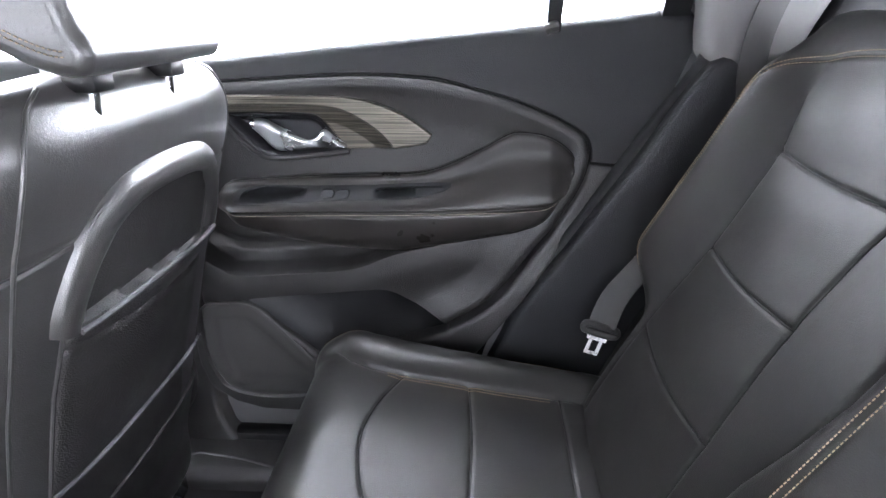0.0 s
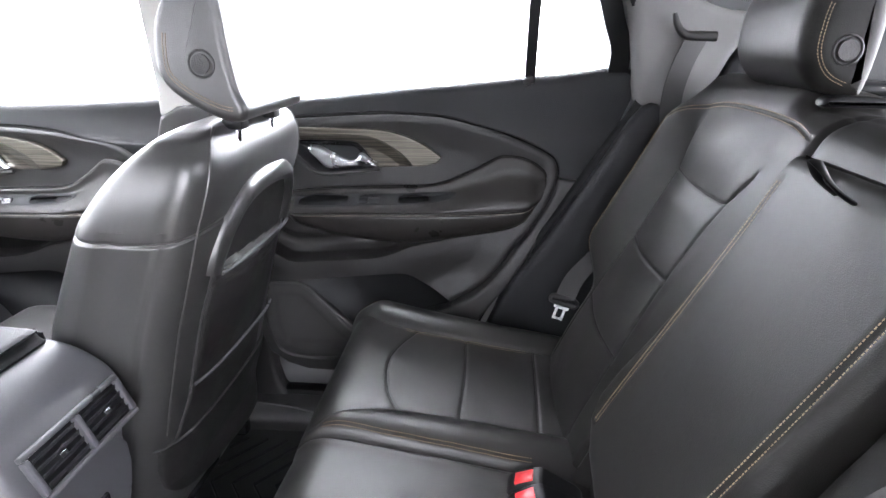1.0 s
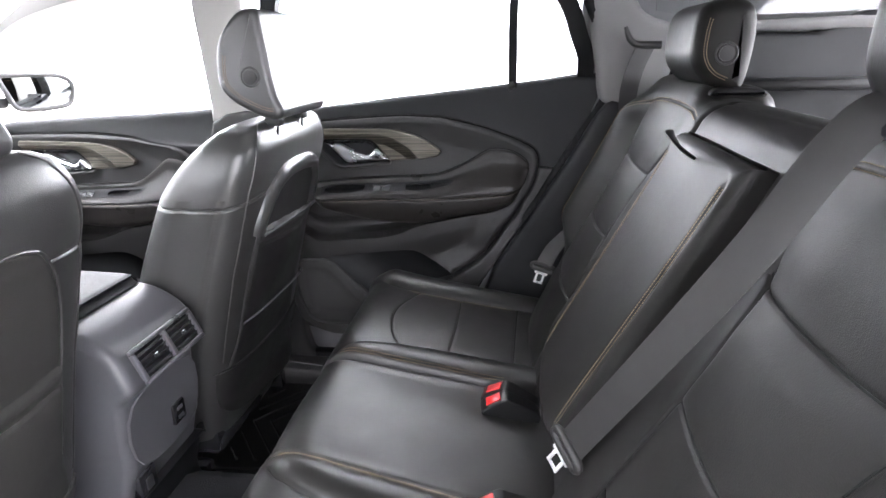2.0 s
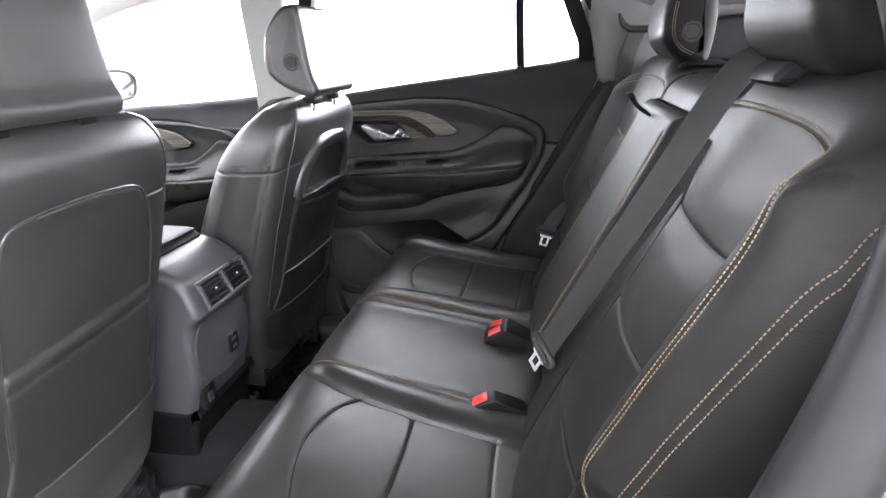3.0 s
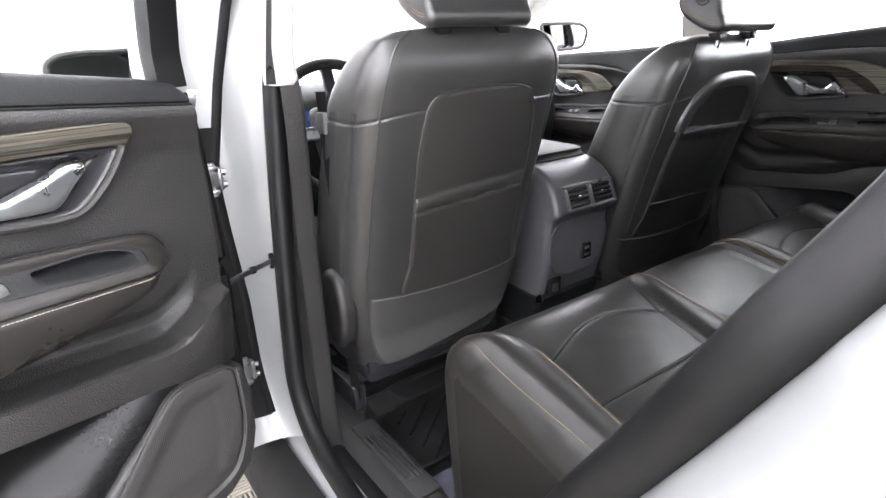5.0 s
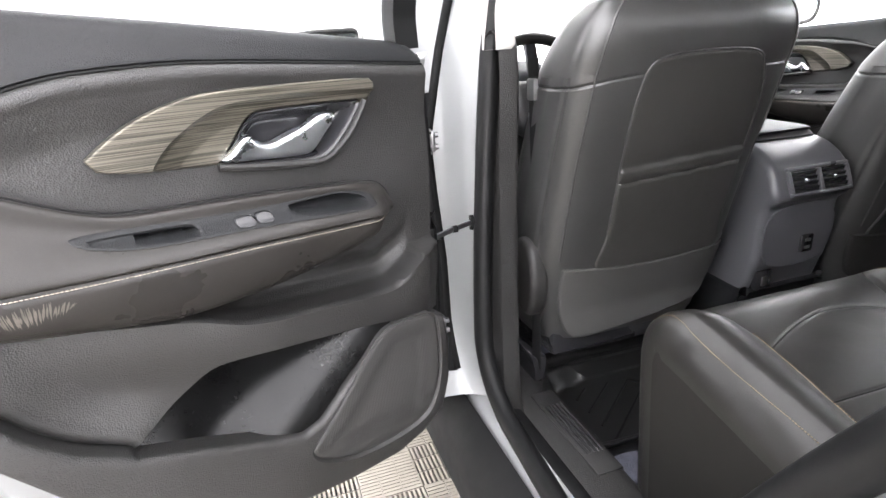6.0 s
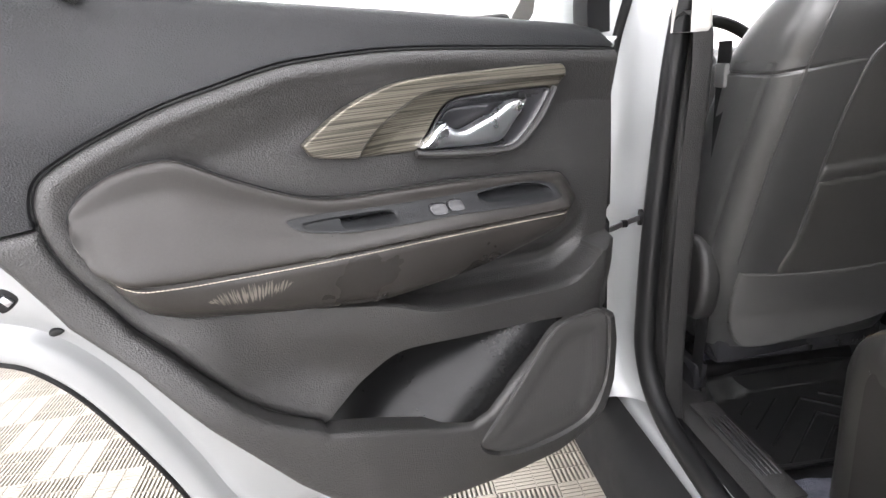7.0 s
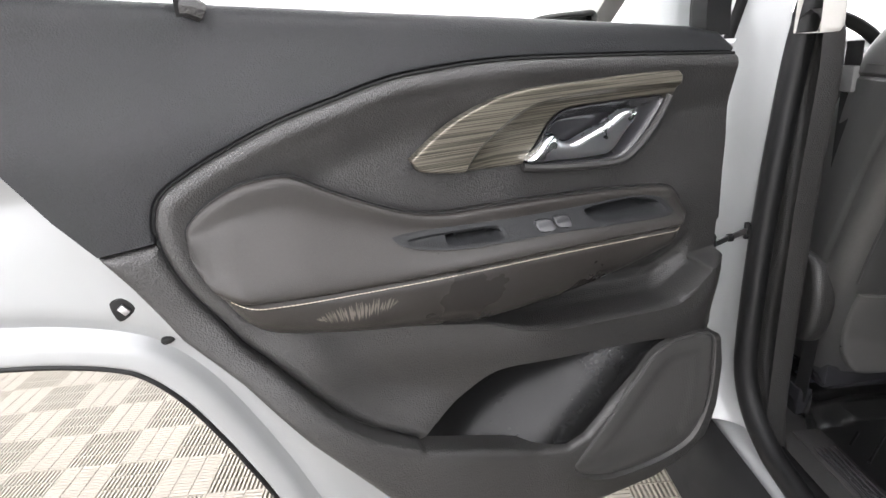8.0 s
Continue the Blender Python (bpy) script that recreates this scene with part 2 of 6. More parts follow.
def relief(poly, step, height, thick, place, lines=(), rings=(0.0008, 0.002, 0.004, 0.007, 0.011)):
    """A sheet over a 2D outline, with height(u, v, rim distance) above its base and a skirt of that thickness.
    place(u, v, h) carries the arrays into 3D; lines are (line, offsets) along which the mesh follows a seam or a bend."""
    rim = np.array(poly, float)
    rim = rim[np.linalg.norm(rim - np.roll(rim, 1, 0), axis=1) > 1e-5]
    area = np.sum(rim[:, 0] * np.roll(rim[:, 1], -1) - rim[:, 1] * np.roll(rim[:, 0], -1))
    if area < 0:
        rim = rim[::-1]
    poly = rim
    rim = np.concatenate([even(np.array([p, q]), step * 0.8)[:-1] for p, q in zip(rim, np.roll(rim, -1, 0))])
    t = np.roll(rim, -1, 0) - np.roll(rim, 1, 0)
    inward = np.stack([-t[:, 1], t[:, 0]], 1) / (np.linalg.norm(t, axis=1)[:, None] + 1e-12)
    sets, widest = [], 0.0
    for o in rings:
        if o > max(0.0042, step * 1.3) and len(rings) == 5:
            break
        q = rim + inward * o
        sets.append(q[signed(q, poly)[0] > 0.9 * o])
        widest = o
    lo, hi = poly.min(0), poly.max(0)
    nu, nv = (np.ceil((hi - lo) / step).astype(int) + 1)
    uu, vv = np.meshgrid(lo[0] + step * np.arange(nu), lo[1] + step * np.arange(nv), indexing="ij")
    grid = np.stack([uu.ravel(), vv.ravel()], 1)
    grid = grid[signed(grid, poly)[0] > widest + 0.45 * step]
    for line, offsets in lines:
        l = even(line, step * 0.8)
        t = np.gradient(l, axis=0)
        n = np.stack([-t[:, 1], t[:, 0]], 1) / (np.linalg.norm(t, axis=1)[:, None] + 1e-12)
        for o in offsets:
            q = l + n * o
            q = q[near(q, l)[0] > 0.9 * abs(o)]
            sets.append(q[signed(q, poly)[0] > widest + 0.3 * step])
        grid = grid[near(grid, l)[0] > max(abs(o) for o in offsets) + 0.4 * step]
    pts = np.concatenate([rim, *sets, grid])
    n = len(rim)
    out = delaunay_2d_cdt([Vector((float(x), float(y))) for x, y in pts], [(i, (i + 1) % n) for i in range(n)], [], 0, 1e-7)
    pts = np.array([(p.x, p.y) for p in out[0]])
    tri = np.array([f for f in out[2] if len(f) == 3])
    c = pts[tri].mean(1)
    e1, e2 = pts[tri[:, 1]] - pts[tri[:, 0]], pts[tri[:, 2]] - pts[tri[:, 0]]
    ar = e1[:, 0] * e2[:, 1] - e1[:, 1] * e2[:, 0]
    tri[ar < 0] = tri[ar < 0][:, ::-1]
    tri = tri[inside(c, poly) & (np.abs(ar) > 1e-10)]
    sd = signed(pts, poly)[0]
    faces = [tuple(int(i) for i in f) for f in tri]
    used = sorted({i for f in faces for i in f})
    ren = {o: k for k, o in enumerate(used)}
    faces = [tuple(ren[i] for i in f) for f in faces]
    pts, sd = pts[used], sd[used]
    h = height(pts[:, 0], pts[:, 1], np.maximum(sd, 0))
    top = place(pts[:, 0], pts[:, 1], h)
    verts = [tuple(p) for p in top]
    if thick > 0:
        count = {}
        for f in faces:
            for i in range(len(f)):
                e = (f[i], f[(i + 1) % len(f)])
                k = (min(e), max(e))
                count[k] = None if k in count else e
        rim = [e for e in count.values() if e]
        rv = sorted({i for e in rim for i in e})
        low = place(pts[rv, 0], pts[rv, 1], h[rv] - thick)
        at = {i: len(verts) + k for k, i in enumerate(rv)}
        verts += [tuple(p) for p in low]
        faces += [(a, at[a], at[b], b) for a, b in rim]
    return verts, faces


def tube(path, radius, sides=10, closed=False, squash=1.0, up=(0, 0, 1)):
    """A round or flattened bar along a 3D line."""
    p = np.array(path, float)
    n = len(p)
    t = (np.roll(p, -1, 0) - np.roll(p, 1, 0)) if closed else np.gradient(p, axis=0)
    t /= np.linalg.norm(t, axis=1)[:, None] + 1e-12
    a = np.cross(t, np.array(up, float))
    a /= np.linalg.norm(a, axis=1)[:, None] + 1e-12
    b = np.cross(a, t)
    r = np.broadcast_to(np.array(radius, float), (n,))
    verts, faces = [], []
    for i in range(n):
        for k in range(sides):
            w = 2 * math.pi * k / sides
            verts.append(p[i] + r[i] * (math.cos(w) * a[i] + squash * math.sin(w) * b[i]))
    for i in range(n if closed else n - 1):
        j = (i + 1) % n
        for k in range(sides):
            l = (k + 1) % sides
            faces.append((i * sides + k, i * sides + l, j * sides + l, j * sides + k))
    if not closed:
        faces.append(tuple(range(sides))[::-1])
        faces.append(tuple((n - 1) * sides + k for k in range(sides)))
    return verts, faces


def sweep(path, section, closed=False, up=(0, 0, 1)):
    """A 2D section (across, up) drawn along a 3D line."""
    p = np.array(path, float)
    n, m = len(p), len(section)
    t = (np.roll(p, -1, 0) - np.roll(p, 1, 0)) if closed else np.gradient(p, axis=0)
    t /= np.linalg.norm(t, axis=1)[:, None] + 1e-12
    a = np.cross(t, np.array(up, float))
    a /= np.linalg.norm(a, axis=1)[:, None] + 1e-12
    b = np.cross(a, t)
    verts, faces = [], []
    for i in range(n):
        for u, v in section:
            verts.append(p[i] + u * a[i] + v * b[i])
    for i in range(n if closed else n - 1):
        j = (i + 1) % n
        for k in range(m):
            l = (k + 1) % m
            faces.append((i * m + k, i * m + l, j * m + l, j * m + k))
    if not closed:
        faces.append(tuple(range(m))[::-1])
        faces.append(tuple((n - 1) * m + k for k in range(m)))
    return verts, faces


def loft(rings, cap=True):
    """Quads between closed rings of one length."""
    m = len(rings[0])
    verts = [tuple(p) for r in rings for p in r]
    faces = []
    for i in range(len(rings) - 1):
        for k in range(m):
            l = (k + 1) % m
            faces.append((i * m + k, i * m + l, (i + 1) * m + l, (i + 1) * m + k))
    if cap:
        faces.append(tuple(range(m))[::-1])
        faces.append(tuple((len(rings) - 1) * m + k for k in range(m)))
    return verts, faces


def box(x0, x1, y0, y1, z0, z1, r=0.003, seg=2):
    """A box with rounded edges."""
    bm = bmesh.new()
    bmesh.ops.create_cube(bm, size=1, matrix=Matrix.Translation(((x0 + x1) / 2, (y0 + y1) / 2, (z0 + z1) / 2)) @ Matrix.Diagonal((x1 - x0, y1 - y0, z1 - z0, 1)))
    if r > 0:
        r = min(r, 0.45 * min(abs(x1 - x0), abs(y1 - y0), abs(z1 - z0)))
        bmesh.ops.bevel(bm, geom=list(bm.edges), offset=r, segments=seg, affect="EDGES", profile=0.5)
    verts = [tuple(v.co) for v in bm.verts]
    bm.verts.index_update()
    faces = [tuple(v.index for v in f.verts) for f in bm.faces]
    bm.free()
    return verts, faces


def turned(data, m):
    return [tuple(m @ Vector(v)) for v in data[0]], data[1]


def prism(poly, a, b, place):
    """A flat outline given thickness from a to b along place's third axis."""
    poly = np.array(poly, float)
    n = len(poly)
    lo = place(poly[:, 0], poly[:, 1], np.full(n, a))
    hi = place(poly[:, 0], poly[:, 1], np.full(n, b))
    verts = [tuple(p) for p in lo] + [tuple(p) for p in hi]
    faces = [tuple(range(n))[::-1], tuple(n + i for i in range(n))]
    faces += [(i, (i + 1) % n, n + (i + 1) % n, n + i) for i in range(n)]
    return verts, faces


def stitches(line, normals, length=0.0031, gap=0.0014, r=0.00066):
    """Single thread stitches along a 3D line on a surface."""
    line = np.array(line, float)
    d = np.concatenate([[0], np.cumsum(np.linalg.norm(np.diff(line, axis=0), axis=1))])
    verts, faces = [], []
    t = 0.0
    while t + length < d[-1]:
        e = []
        for s in (t, t + length):
            e.append(np.array([np.interp(s, d, line[:, k]) for k in range(3)]))
        nn = np.array([np.interp(t, d, normals[:, k]) for k in range(3)])
        nn /= np.linalg.norm(nn) + 1e-9
        u = e[1] - e[0]
        u /= np.linalg.norm(u) + 1e-9
        a = np.cross(u, nn)
        k = len(verts)
        for p, s in ((e[0], 0.5), (e[0] + u * length * 0.25, 1.0), (e[1] - u * length * 0.25, 1.0), (e[1], 0.5)):
            for x, y in ((1, -0.3), (0.6, 0.9), (-0.6, 0.9), (-1, -0.3)):
                verts.append(p + r * s * (x * a + y * nn) + nn * r * 0.9)
        for i in range(3):
            for q in range(4):
                w = (q + 1) % 4
                faces.append((k + 4 * i + q, k + 4 * i + w, k + 4 * i + 4 + w, k + 4 * i + 4 + q))
        faces += [(k, k + 3, k + 2, k + 1), (k + 12, k + 13, k + 14, k + 15)]
        t += length + gap
    return verts, faces


def on_sheet(line, height, place, lift=0.0):
    """A 2D line carried onto a relief's surface, with the normals there."""
    line = np.array(line, float)
    u, v = line[:, 0], line[:, 1]
    e = 0.003
    f = lambda a, b, l: np.array(place(a, b, height(a, b, np.full(len(a), 0.5)) + l))
    p = f(u, v, lift)
    n = np.cross(f(u + e, v, 0) - f(u - e, v, 0), f(u, v + e, 0) - f(u, v - e, 0))
    n /= np.linalg.norm(n, axis=1)[:, None] + 1e-12
    out = f(u, v, 0.01) - f(u, v, 0)
    n *= np.sign((n * out).sum(1))[:, None]
    return p, n


# ---------------------------------------------------------------- the booth
ROOM = 4.2
for nm, x0, x1, y0, y1 in (("wall_north", -ROOM, ROOM, ROOM, ROOM + 0.15), ("wall_south", -ROOM, ROOM, -ROOM - 0.15, -ROOM),
                           ("wall_east", ROOM, ROOM + 0.15, -ROOM - 0.15, ROOM + 0.15), ("wall_west", -ROOM - 0.15, -ROOM, -ROOM - 0.15, ROOM + 0.15)):
    # The unseen south side glows only high up, for light from above.
    low = 1.35 if nm == "wall_south" else 0.0
    tagged(link(nm, *box(x0, x1, y0, y1, low, 3.3, 0), BOOTH[nm[5:]]), "white booth wall with an added glow", "wall", kind="structure")
tagged(link("wall_south_base", *box(-ROOM, ROOM, -ROOM - 0.15, -ROOM, 0.0, 1.346, 0), WALL_WHITE), "plain white lower wall below the glowing part", "wall", kind="structure")
tagged(link("ceiling", *box(-ROOM - 0.15, ROOM + 0.15, -ROOM - 0.15, ROOM + 0.15, 3.3, 3.4, 0), BOOTH["ceiling"]), "unseen booth ceiling with an added glow", "ceiling", kind="structure")
floor = tagged(link("floor", *box(-ROOM - 0.15, ROOM + 0.15, -ROOM - 0.15, ROOM + 0.15, -0.1, -0.026, 0), TILE_BASE), "dark subfloor below open beige plastic floor tiles", "floor", kind="structure")

# ---------------------------------------------------------------- the car's body


def xz(y):
    """Carries (x, z, towards the middle) to 3D on the side of the car that y names."""
    s = 1 if y > 0 else -1
    return lambda u, v, h: np.stack([u, np.full_like(u, y) - s * h, v], 1)


def widened(data):
    """The shell outside the seats lies 35 mm farther out than its sections are drawn."""
    return [(x, y + math.copysign(0.035, y) * min(1.0, max(0.0, (abs(y) - 0.5) / 0.12)), z) for x, y, z in data[0]], data[1]


def body_piece(name, data, material, label, category="car body", flip=False):
    data = widened(data)
    return tagged(link(name, *data, material, flip=flip), label, category, kind="structure")


body_piece("car_floor", box(-1.7, 1.3, -0.70, 0.70, 0.30, 0.375, 0.01), CARPET, "charcoal carpeted floor pan of the car")
body_piece("underbody", box(-1.9, 1.5, -0.80, 0.80, 0.20, 0.298, 0.02), RUBBER, "black underbody below the carpeted floor")
body_piece("tunnel", sweep([(-1.6, 0, 0.375), (-0.2, 0, 0.375)], [(-0.16, 0), (-0.12, 0.10), (-0.07, 0.13), (0.07, 0.13), (0.12, 0.10), (0.16, 0)]), CARPET, "carpeted centre tunnel along the floor")
# roof with its headliner, and what closes the front and the back
roof_line = curve([(-0.95, 1.65), (-0.5, 1.655), (0.0, 1.65), (0.6, 1.63), (1.15, 1.56)], per=8)
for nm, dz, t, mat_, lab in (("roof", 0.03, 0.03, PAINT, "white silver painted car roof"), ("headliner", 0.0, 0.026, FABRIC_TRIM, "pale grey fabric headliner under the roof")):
    rings = []
    for x, z in roof_line:
        w = 0.60
        ys = np.linspace(-w, w, 13)
        up = [(x, y, z + dz + t - 0.09 * (y / w) ** 4) for y in ys]
        lo = [(x, y, z + dz - 0.09 * (y / w) ** 4) for y in ys[::-1]]
        rings.append(up + lo)
    body_piece(nm, loft(rings), mat_, lab)


def pillar(name, pts, w, t, material, label):
    """A bar of the body along a line, wide along the car and thin across it."""
    sec = [(-w / 2, -t / 2), (-w / 2 + 0.01, -t / 2 - 0.004), (w / 2 - 0.01, -t / 2 - 0.004), (w / 2, -t / 2), (w / 2, t / 2), (-w / 2, t / 2)]
    return body_piece(name, sweep(curve(pts, per=6), sec, up=(0, 1, 0)), material, label)


for s in (1, -1):
    pillar("roof_rail", [(-0.90, s * 0.62, 1.600), (-0.4, s * 0.635, 1.61), (0.2, s * 0.635, 1.615), (0.7, s * 0.62, 1.60), (1.15, s * 0.60, 1.53)], 0.08, 0.09, PAINT if s < 0 else FABRIC_TRIM, "painted roof rail above the doors")
    pillar("front_pillar", [(-1.98, s * 0.76, 1.13), (-1.50, s * 0.70, 1.415), (-1.24, s * 0.66, 1.545), (-0.86, s * 0.62, 1.610)], 0.13, 0.07, PILLAR_LIT, "pale grey trimmed windscreen pillar")
body_piece("windscreen_header", box(-1.02, -0.86, -0.62, 0.62, 1.60, 1.655, 0.02), FABRIC_TRIM, "pale grey trim above the windscreen")
screen_glass = body_piece("windscreen", ([(-1.00, -0.60, 1.615), (-1.00, 0.60, 1.615), (-1.94, 0.70, 1.165), (-1.94, -0.70, 1.165), (-1.002, -0.60, 1.619), (-1.002, 0.60, 1.619), (-1.942, 0.70, 1.169), (-1.942, -0.70, 1.169)], [(0, 1, 2, 3), (7, 6, 5, 4), (0, 4, 5, 1), (1, 5, 6, 2), (2, 6, 7, 3), (3, 7, 4, 0)]), GLASS, "clear windscreen", "window")
screen_glass.visible_shadow = False
body_piece("tailgate", box(1.12, 1.2, -0.66, 0.66, 0.35, 1.17, 0.03), PLASTIC_LOW, "dark lower tailgate trim closing the boot")
body_piece("bulkhead", box(-1.98, -1.7, -0.78, 0.78, 0.30, 1.10, 0.03), PLASTIC, "dark bulkhead below the dashboard")
for s in (1, -1):
    rear_window = body_piece("boot_side_glass", prism([(0.47, 1.452), (0.55, 1.436), (1.05, 1.438), (1.02, 1.56), (0.46, 1.59)], 0.0, 0.004, xz(s * 0.655)), GLASS, "small rear side window of the boot", "window", flip=s > 0)
    rear_window.visible_shadow = False

# right side: quarter trims behind the door, boot side, pillar trims
shape = curve([(0.37, 1.228), (0.352, 1.26), (0.345, 1.31), (0.33, 1.38), (0.318, 1.44), (0.29, 1.53), (0.27, 1.60), (0.36, 1.62), (0.44, 1.60), (0.42, 1.53), (0.436, 1.47), (0.47, 1.442), (0.54, 1.424), (0.66, 1.424), (0.85, 1.428), (1.12, 1.43), (1.12, 1.398), (0.86, 1.398), (0.64, 1.396), (0.56, 1.36), (0.52, 1.28), (0.50, 1.225), (0.43, 1.222)], True, 5)
for s in (1, -1):
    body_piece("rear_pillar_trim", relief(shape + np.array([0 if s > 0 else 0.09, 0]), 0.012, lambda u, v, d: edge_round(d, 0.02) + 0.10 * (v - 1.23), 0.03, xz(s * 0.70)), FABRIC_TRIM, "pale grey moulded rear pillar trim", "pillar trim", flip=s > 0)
    low = curve([(0.37, 1.227), (0.43, 1.221), (0.50, 1.224), (0.52, 1.28), (0.56, 1.358), (0.64, 1.393), (0.86, 1.395), (1.12, 1.396), (1.12, 0.38), (0.05, 0.38), (0.06, 0.70), (0.17, 0.90), (0.275, 1.07)], True, 4)
    body_piece("quarter_trim", relief(low + np.array([0 if s > 0 else 0.10, 0]), 0.02, lambda u, v, d: edge_round(d, 0.015) + 0.02, 0.03, xz(s * (0.71 if s > 0 else 0.745))), PLASTIC_SOFT, "dark grey plastic quarter trim beside the rear seat", "quarter trim", flip=s > 0)
    body_piece("parcel_shelf_rail", box(0.62, 1.12, min(s * 0.60, s * 0.70), max(s * 0.60, s * 0.70), 1.262, 1.288, 0.008), RUBBER, "dark rail for the boot cover", "boot trim")
    x0, x1 = (-0.752, -0.60) if s > 0 else (-0.592, -0.528)
    body_piece("upper_middle_pillar_trim", relief(np.array([(x0, 1.19), (x0 + 0.004, 1.34), (x0 + 0.010, 1.50), (x0 + 0.02, 1.58), (x1, 1.58), (x1, 1.50), (x1 - 0.004, 1.34), (x1, 1.19)]), 0.01, lambda u, v, d: edge_round(d, 0.012) + 0.16 * np.maximum(0, v - 1.25), 0.03, xz(s * 0.70)), PILLAR_LIT, "pale grey upper middle pillar trim", "pillar trim", flip=s > 0)
    x0 = -0.750 if s > 0 else -0.602
    body_piece("lower_middle_pillar_trim", relief(curve([(x0, 1.188), (x0 - 0.01, 0.9), (x0 - 0.02, 0.6), (x0 + 0.02, 0.47), (x0 + 0.07, 0.40), (-0.50, 0.40), (-0.535, 0.5), (-0.538, 0.9), (-0.528, 1.188)], True, 4), 0.01, lambda u, v, d: edge_round(d, 0.012), 0.03, xz(s * 0.695)), PLASTIC, "dark plastic lower middle pillar trim", "pillar trim", flip=s > 0)

# closing panels of the right outer side and the closed front left side
body_piece("right_outer_side", relief(curve([(-1.75, 0.35), (-0.5, 0.33), (0.1, 0.36), (0.25, 0.55), (0.5, 0.72), (0.9, 0.70), (1.3, 0.55), (1.35, 0.9), (1.3, 1.22), (0.4, 1.20), (-0.6, 1.14), (-1.8, 1.08)], True, 6), 0.03, lambda u, v, d: edge_round(d, 0.05), 0.03, lambda u, v, h: np.stack([u, 0.90 + h, v], 1)), PAINT, "white silver painted outer side of the car")
body_piece("right_rear_outer_pillar", relief([(0.30, 1.19), (0.30, 1.5), (0.45, 1.60), (1.15, 1.55), (1.3, 1.2)], 0.03, lambda u, v, d: edge_round(d, 0.03) - 0.4 * (v - 1.2), 0.02, lambda u, v, h: np.stack([u, 0.88 + h, v], 1)), PAINT, "white silver painted rear pillar", )
for s in (1, -1):
    body_piece("sill_trim", box(-1.3, 0.12, 0.60 if s > 0 else -0.715, 0.715 if s > 0 else -0.60, 0.36, 0.425, 0.02, 3), PLASTIC, "black plastic sill trim along the door opening", "sill")

for s in (1, -1):
    body_piece("rocker", box(-1.75, 0.30, 0.70 if s > 0 else -0.745, 0.745 if s > 0 else -0.70, 0.24, 0.44, 0.015), RUBBER, "dark inner rocker under the door opening", "sill")
# left door opening: rubber seal, painted pillar, sill and quarter panel
seal_xz = curve([(-0.575, 1.52), (-0.588, 1.36), (-0.606, 1.12), (-0.604, 0.85), (-0.585, 0.64), (-0.560, 0.545), (-0.50, 0.487), (-0.40, 0.462), (-0.15, 0.46), (0.0, 0.485), (0.065, 0.60), (0.132, 0.745), (0.205, 0.875), (0.262, 0.968), (0.313, 1.055), (0.375, 1.165), (0.405, 1.235), (0.414, 1.29), (0.402, 1.36), (0.368, 1.45), (0.29, 1.545), (0.05, 1.585), (-0.3, 1.58), (-0.5, 1.56)], True, 8)


def seal_y(x, z):
    """The left door frame's depth: it leans in towards the roof and stands farther out behind the door."""
    front = 0.765 - 0.045 * np.clip((z - 0.6) / 0.6, 0, 1) - 0.16 * np.maximum(0, z - 1.2)
    rear = 0.800 - 0.40 * np.clip(z - 1.1, 0, 0.2) - 0.25 * np.maximum(0, z - 1.3)
    f = step01(x, -0.5, 0.15)
    return -(front * (1 - f) + rear * f)


seal = np.stack([seal_xz[:, 0], seal_y(seal_xz[:, 0], seal_xz[:, 1]), seal_xz[:, 1]], 1)
body_piece("door_seal", tube(seal, 0.0225, 12, True, 0.9, (0, 1, 0)), RUBBER, "black rubber seal round the open door's frame", "door seal")
right_run = curve([(0.0, 0.62), (0.015, 0.69), (0.07, 0.775), (0.148, 0.862), (0.205, 0.945), (0.257, 1.035), (0.315, 1.13), (0.366, 1.212), (0.384, 1.26), (0.376, 1.33), (0.358, 1.40), (0.315, 1.49)], per=8)
body_piece("door_seal", tube(np.stack([right_run[:, 0], np.full(len(right_run), 0.722) - 0.16 * np.maximum(0, right_run[:, 1] - 1.25), right_run[:, 1]], 1), 0.020, 12, False, 0.5, (0, 1, 0)), RUBBER_MATT, "black rubber seal between the closed door and the quarter trim", "door seal")


def pillar_rings(outline, z0, z1, n):
    rings = []
    for z in np.linspace(z0, z1, n):
        flare = 0.10 * max(0, (0.62 - z) / 0.2) ** 1.5
        rings.append([(x + flare, y + 0.16 * max(0, z - 1.25), z) for x, y in outline])
    return loft(rings)


body_piece("middle_pillar", pillar_rings(curve([(-0.612, -0.735), (-0.632, -0.748), (-0.662, -0.768), (-0.682, -0.80), (-0.690, -0.84), (-0.700, -0.90), (-0.78, -0.915), (-0.84, -0.90), (-0.80, -0.735), (-0.70, -0.725)], True, 5), 0.45, 1.58, 24), PAINT, "white silver painted middle pillar with door hinges", "car body")
bead_z = np.linspace(0.5, 1.5, 40)
bead_y = np.interp(bead_z, [0.5, 0.75, 0.90, 1.02, 1.2, 1.35, 1.5], [-0.810, -0.813, -0.825, -0.832, -0.797, -0.762, -0.735])
bead_x = np.interp(-bead_y, [0.735, 0.748, 0.768, 0.80, 0.84], [-0.612, -0.632, -0.662, -0.682, -0.690]) + 0.10 * (np.maximum(0, 0.62 - bead_z) / 0.2) ** 1.5
body_piece("pillar_seal", tube(np.stack([bead_x, bead_y, bead_z], 1), 0.009, 10, False, 1.0, (0, 1, 0)), RUBBER_MATT, "black rubber bead along the painted middle pillar", "door seal")
# Black sheet over the pillar that stands in for the hinge gap's shade.
gap_rows = []
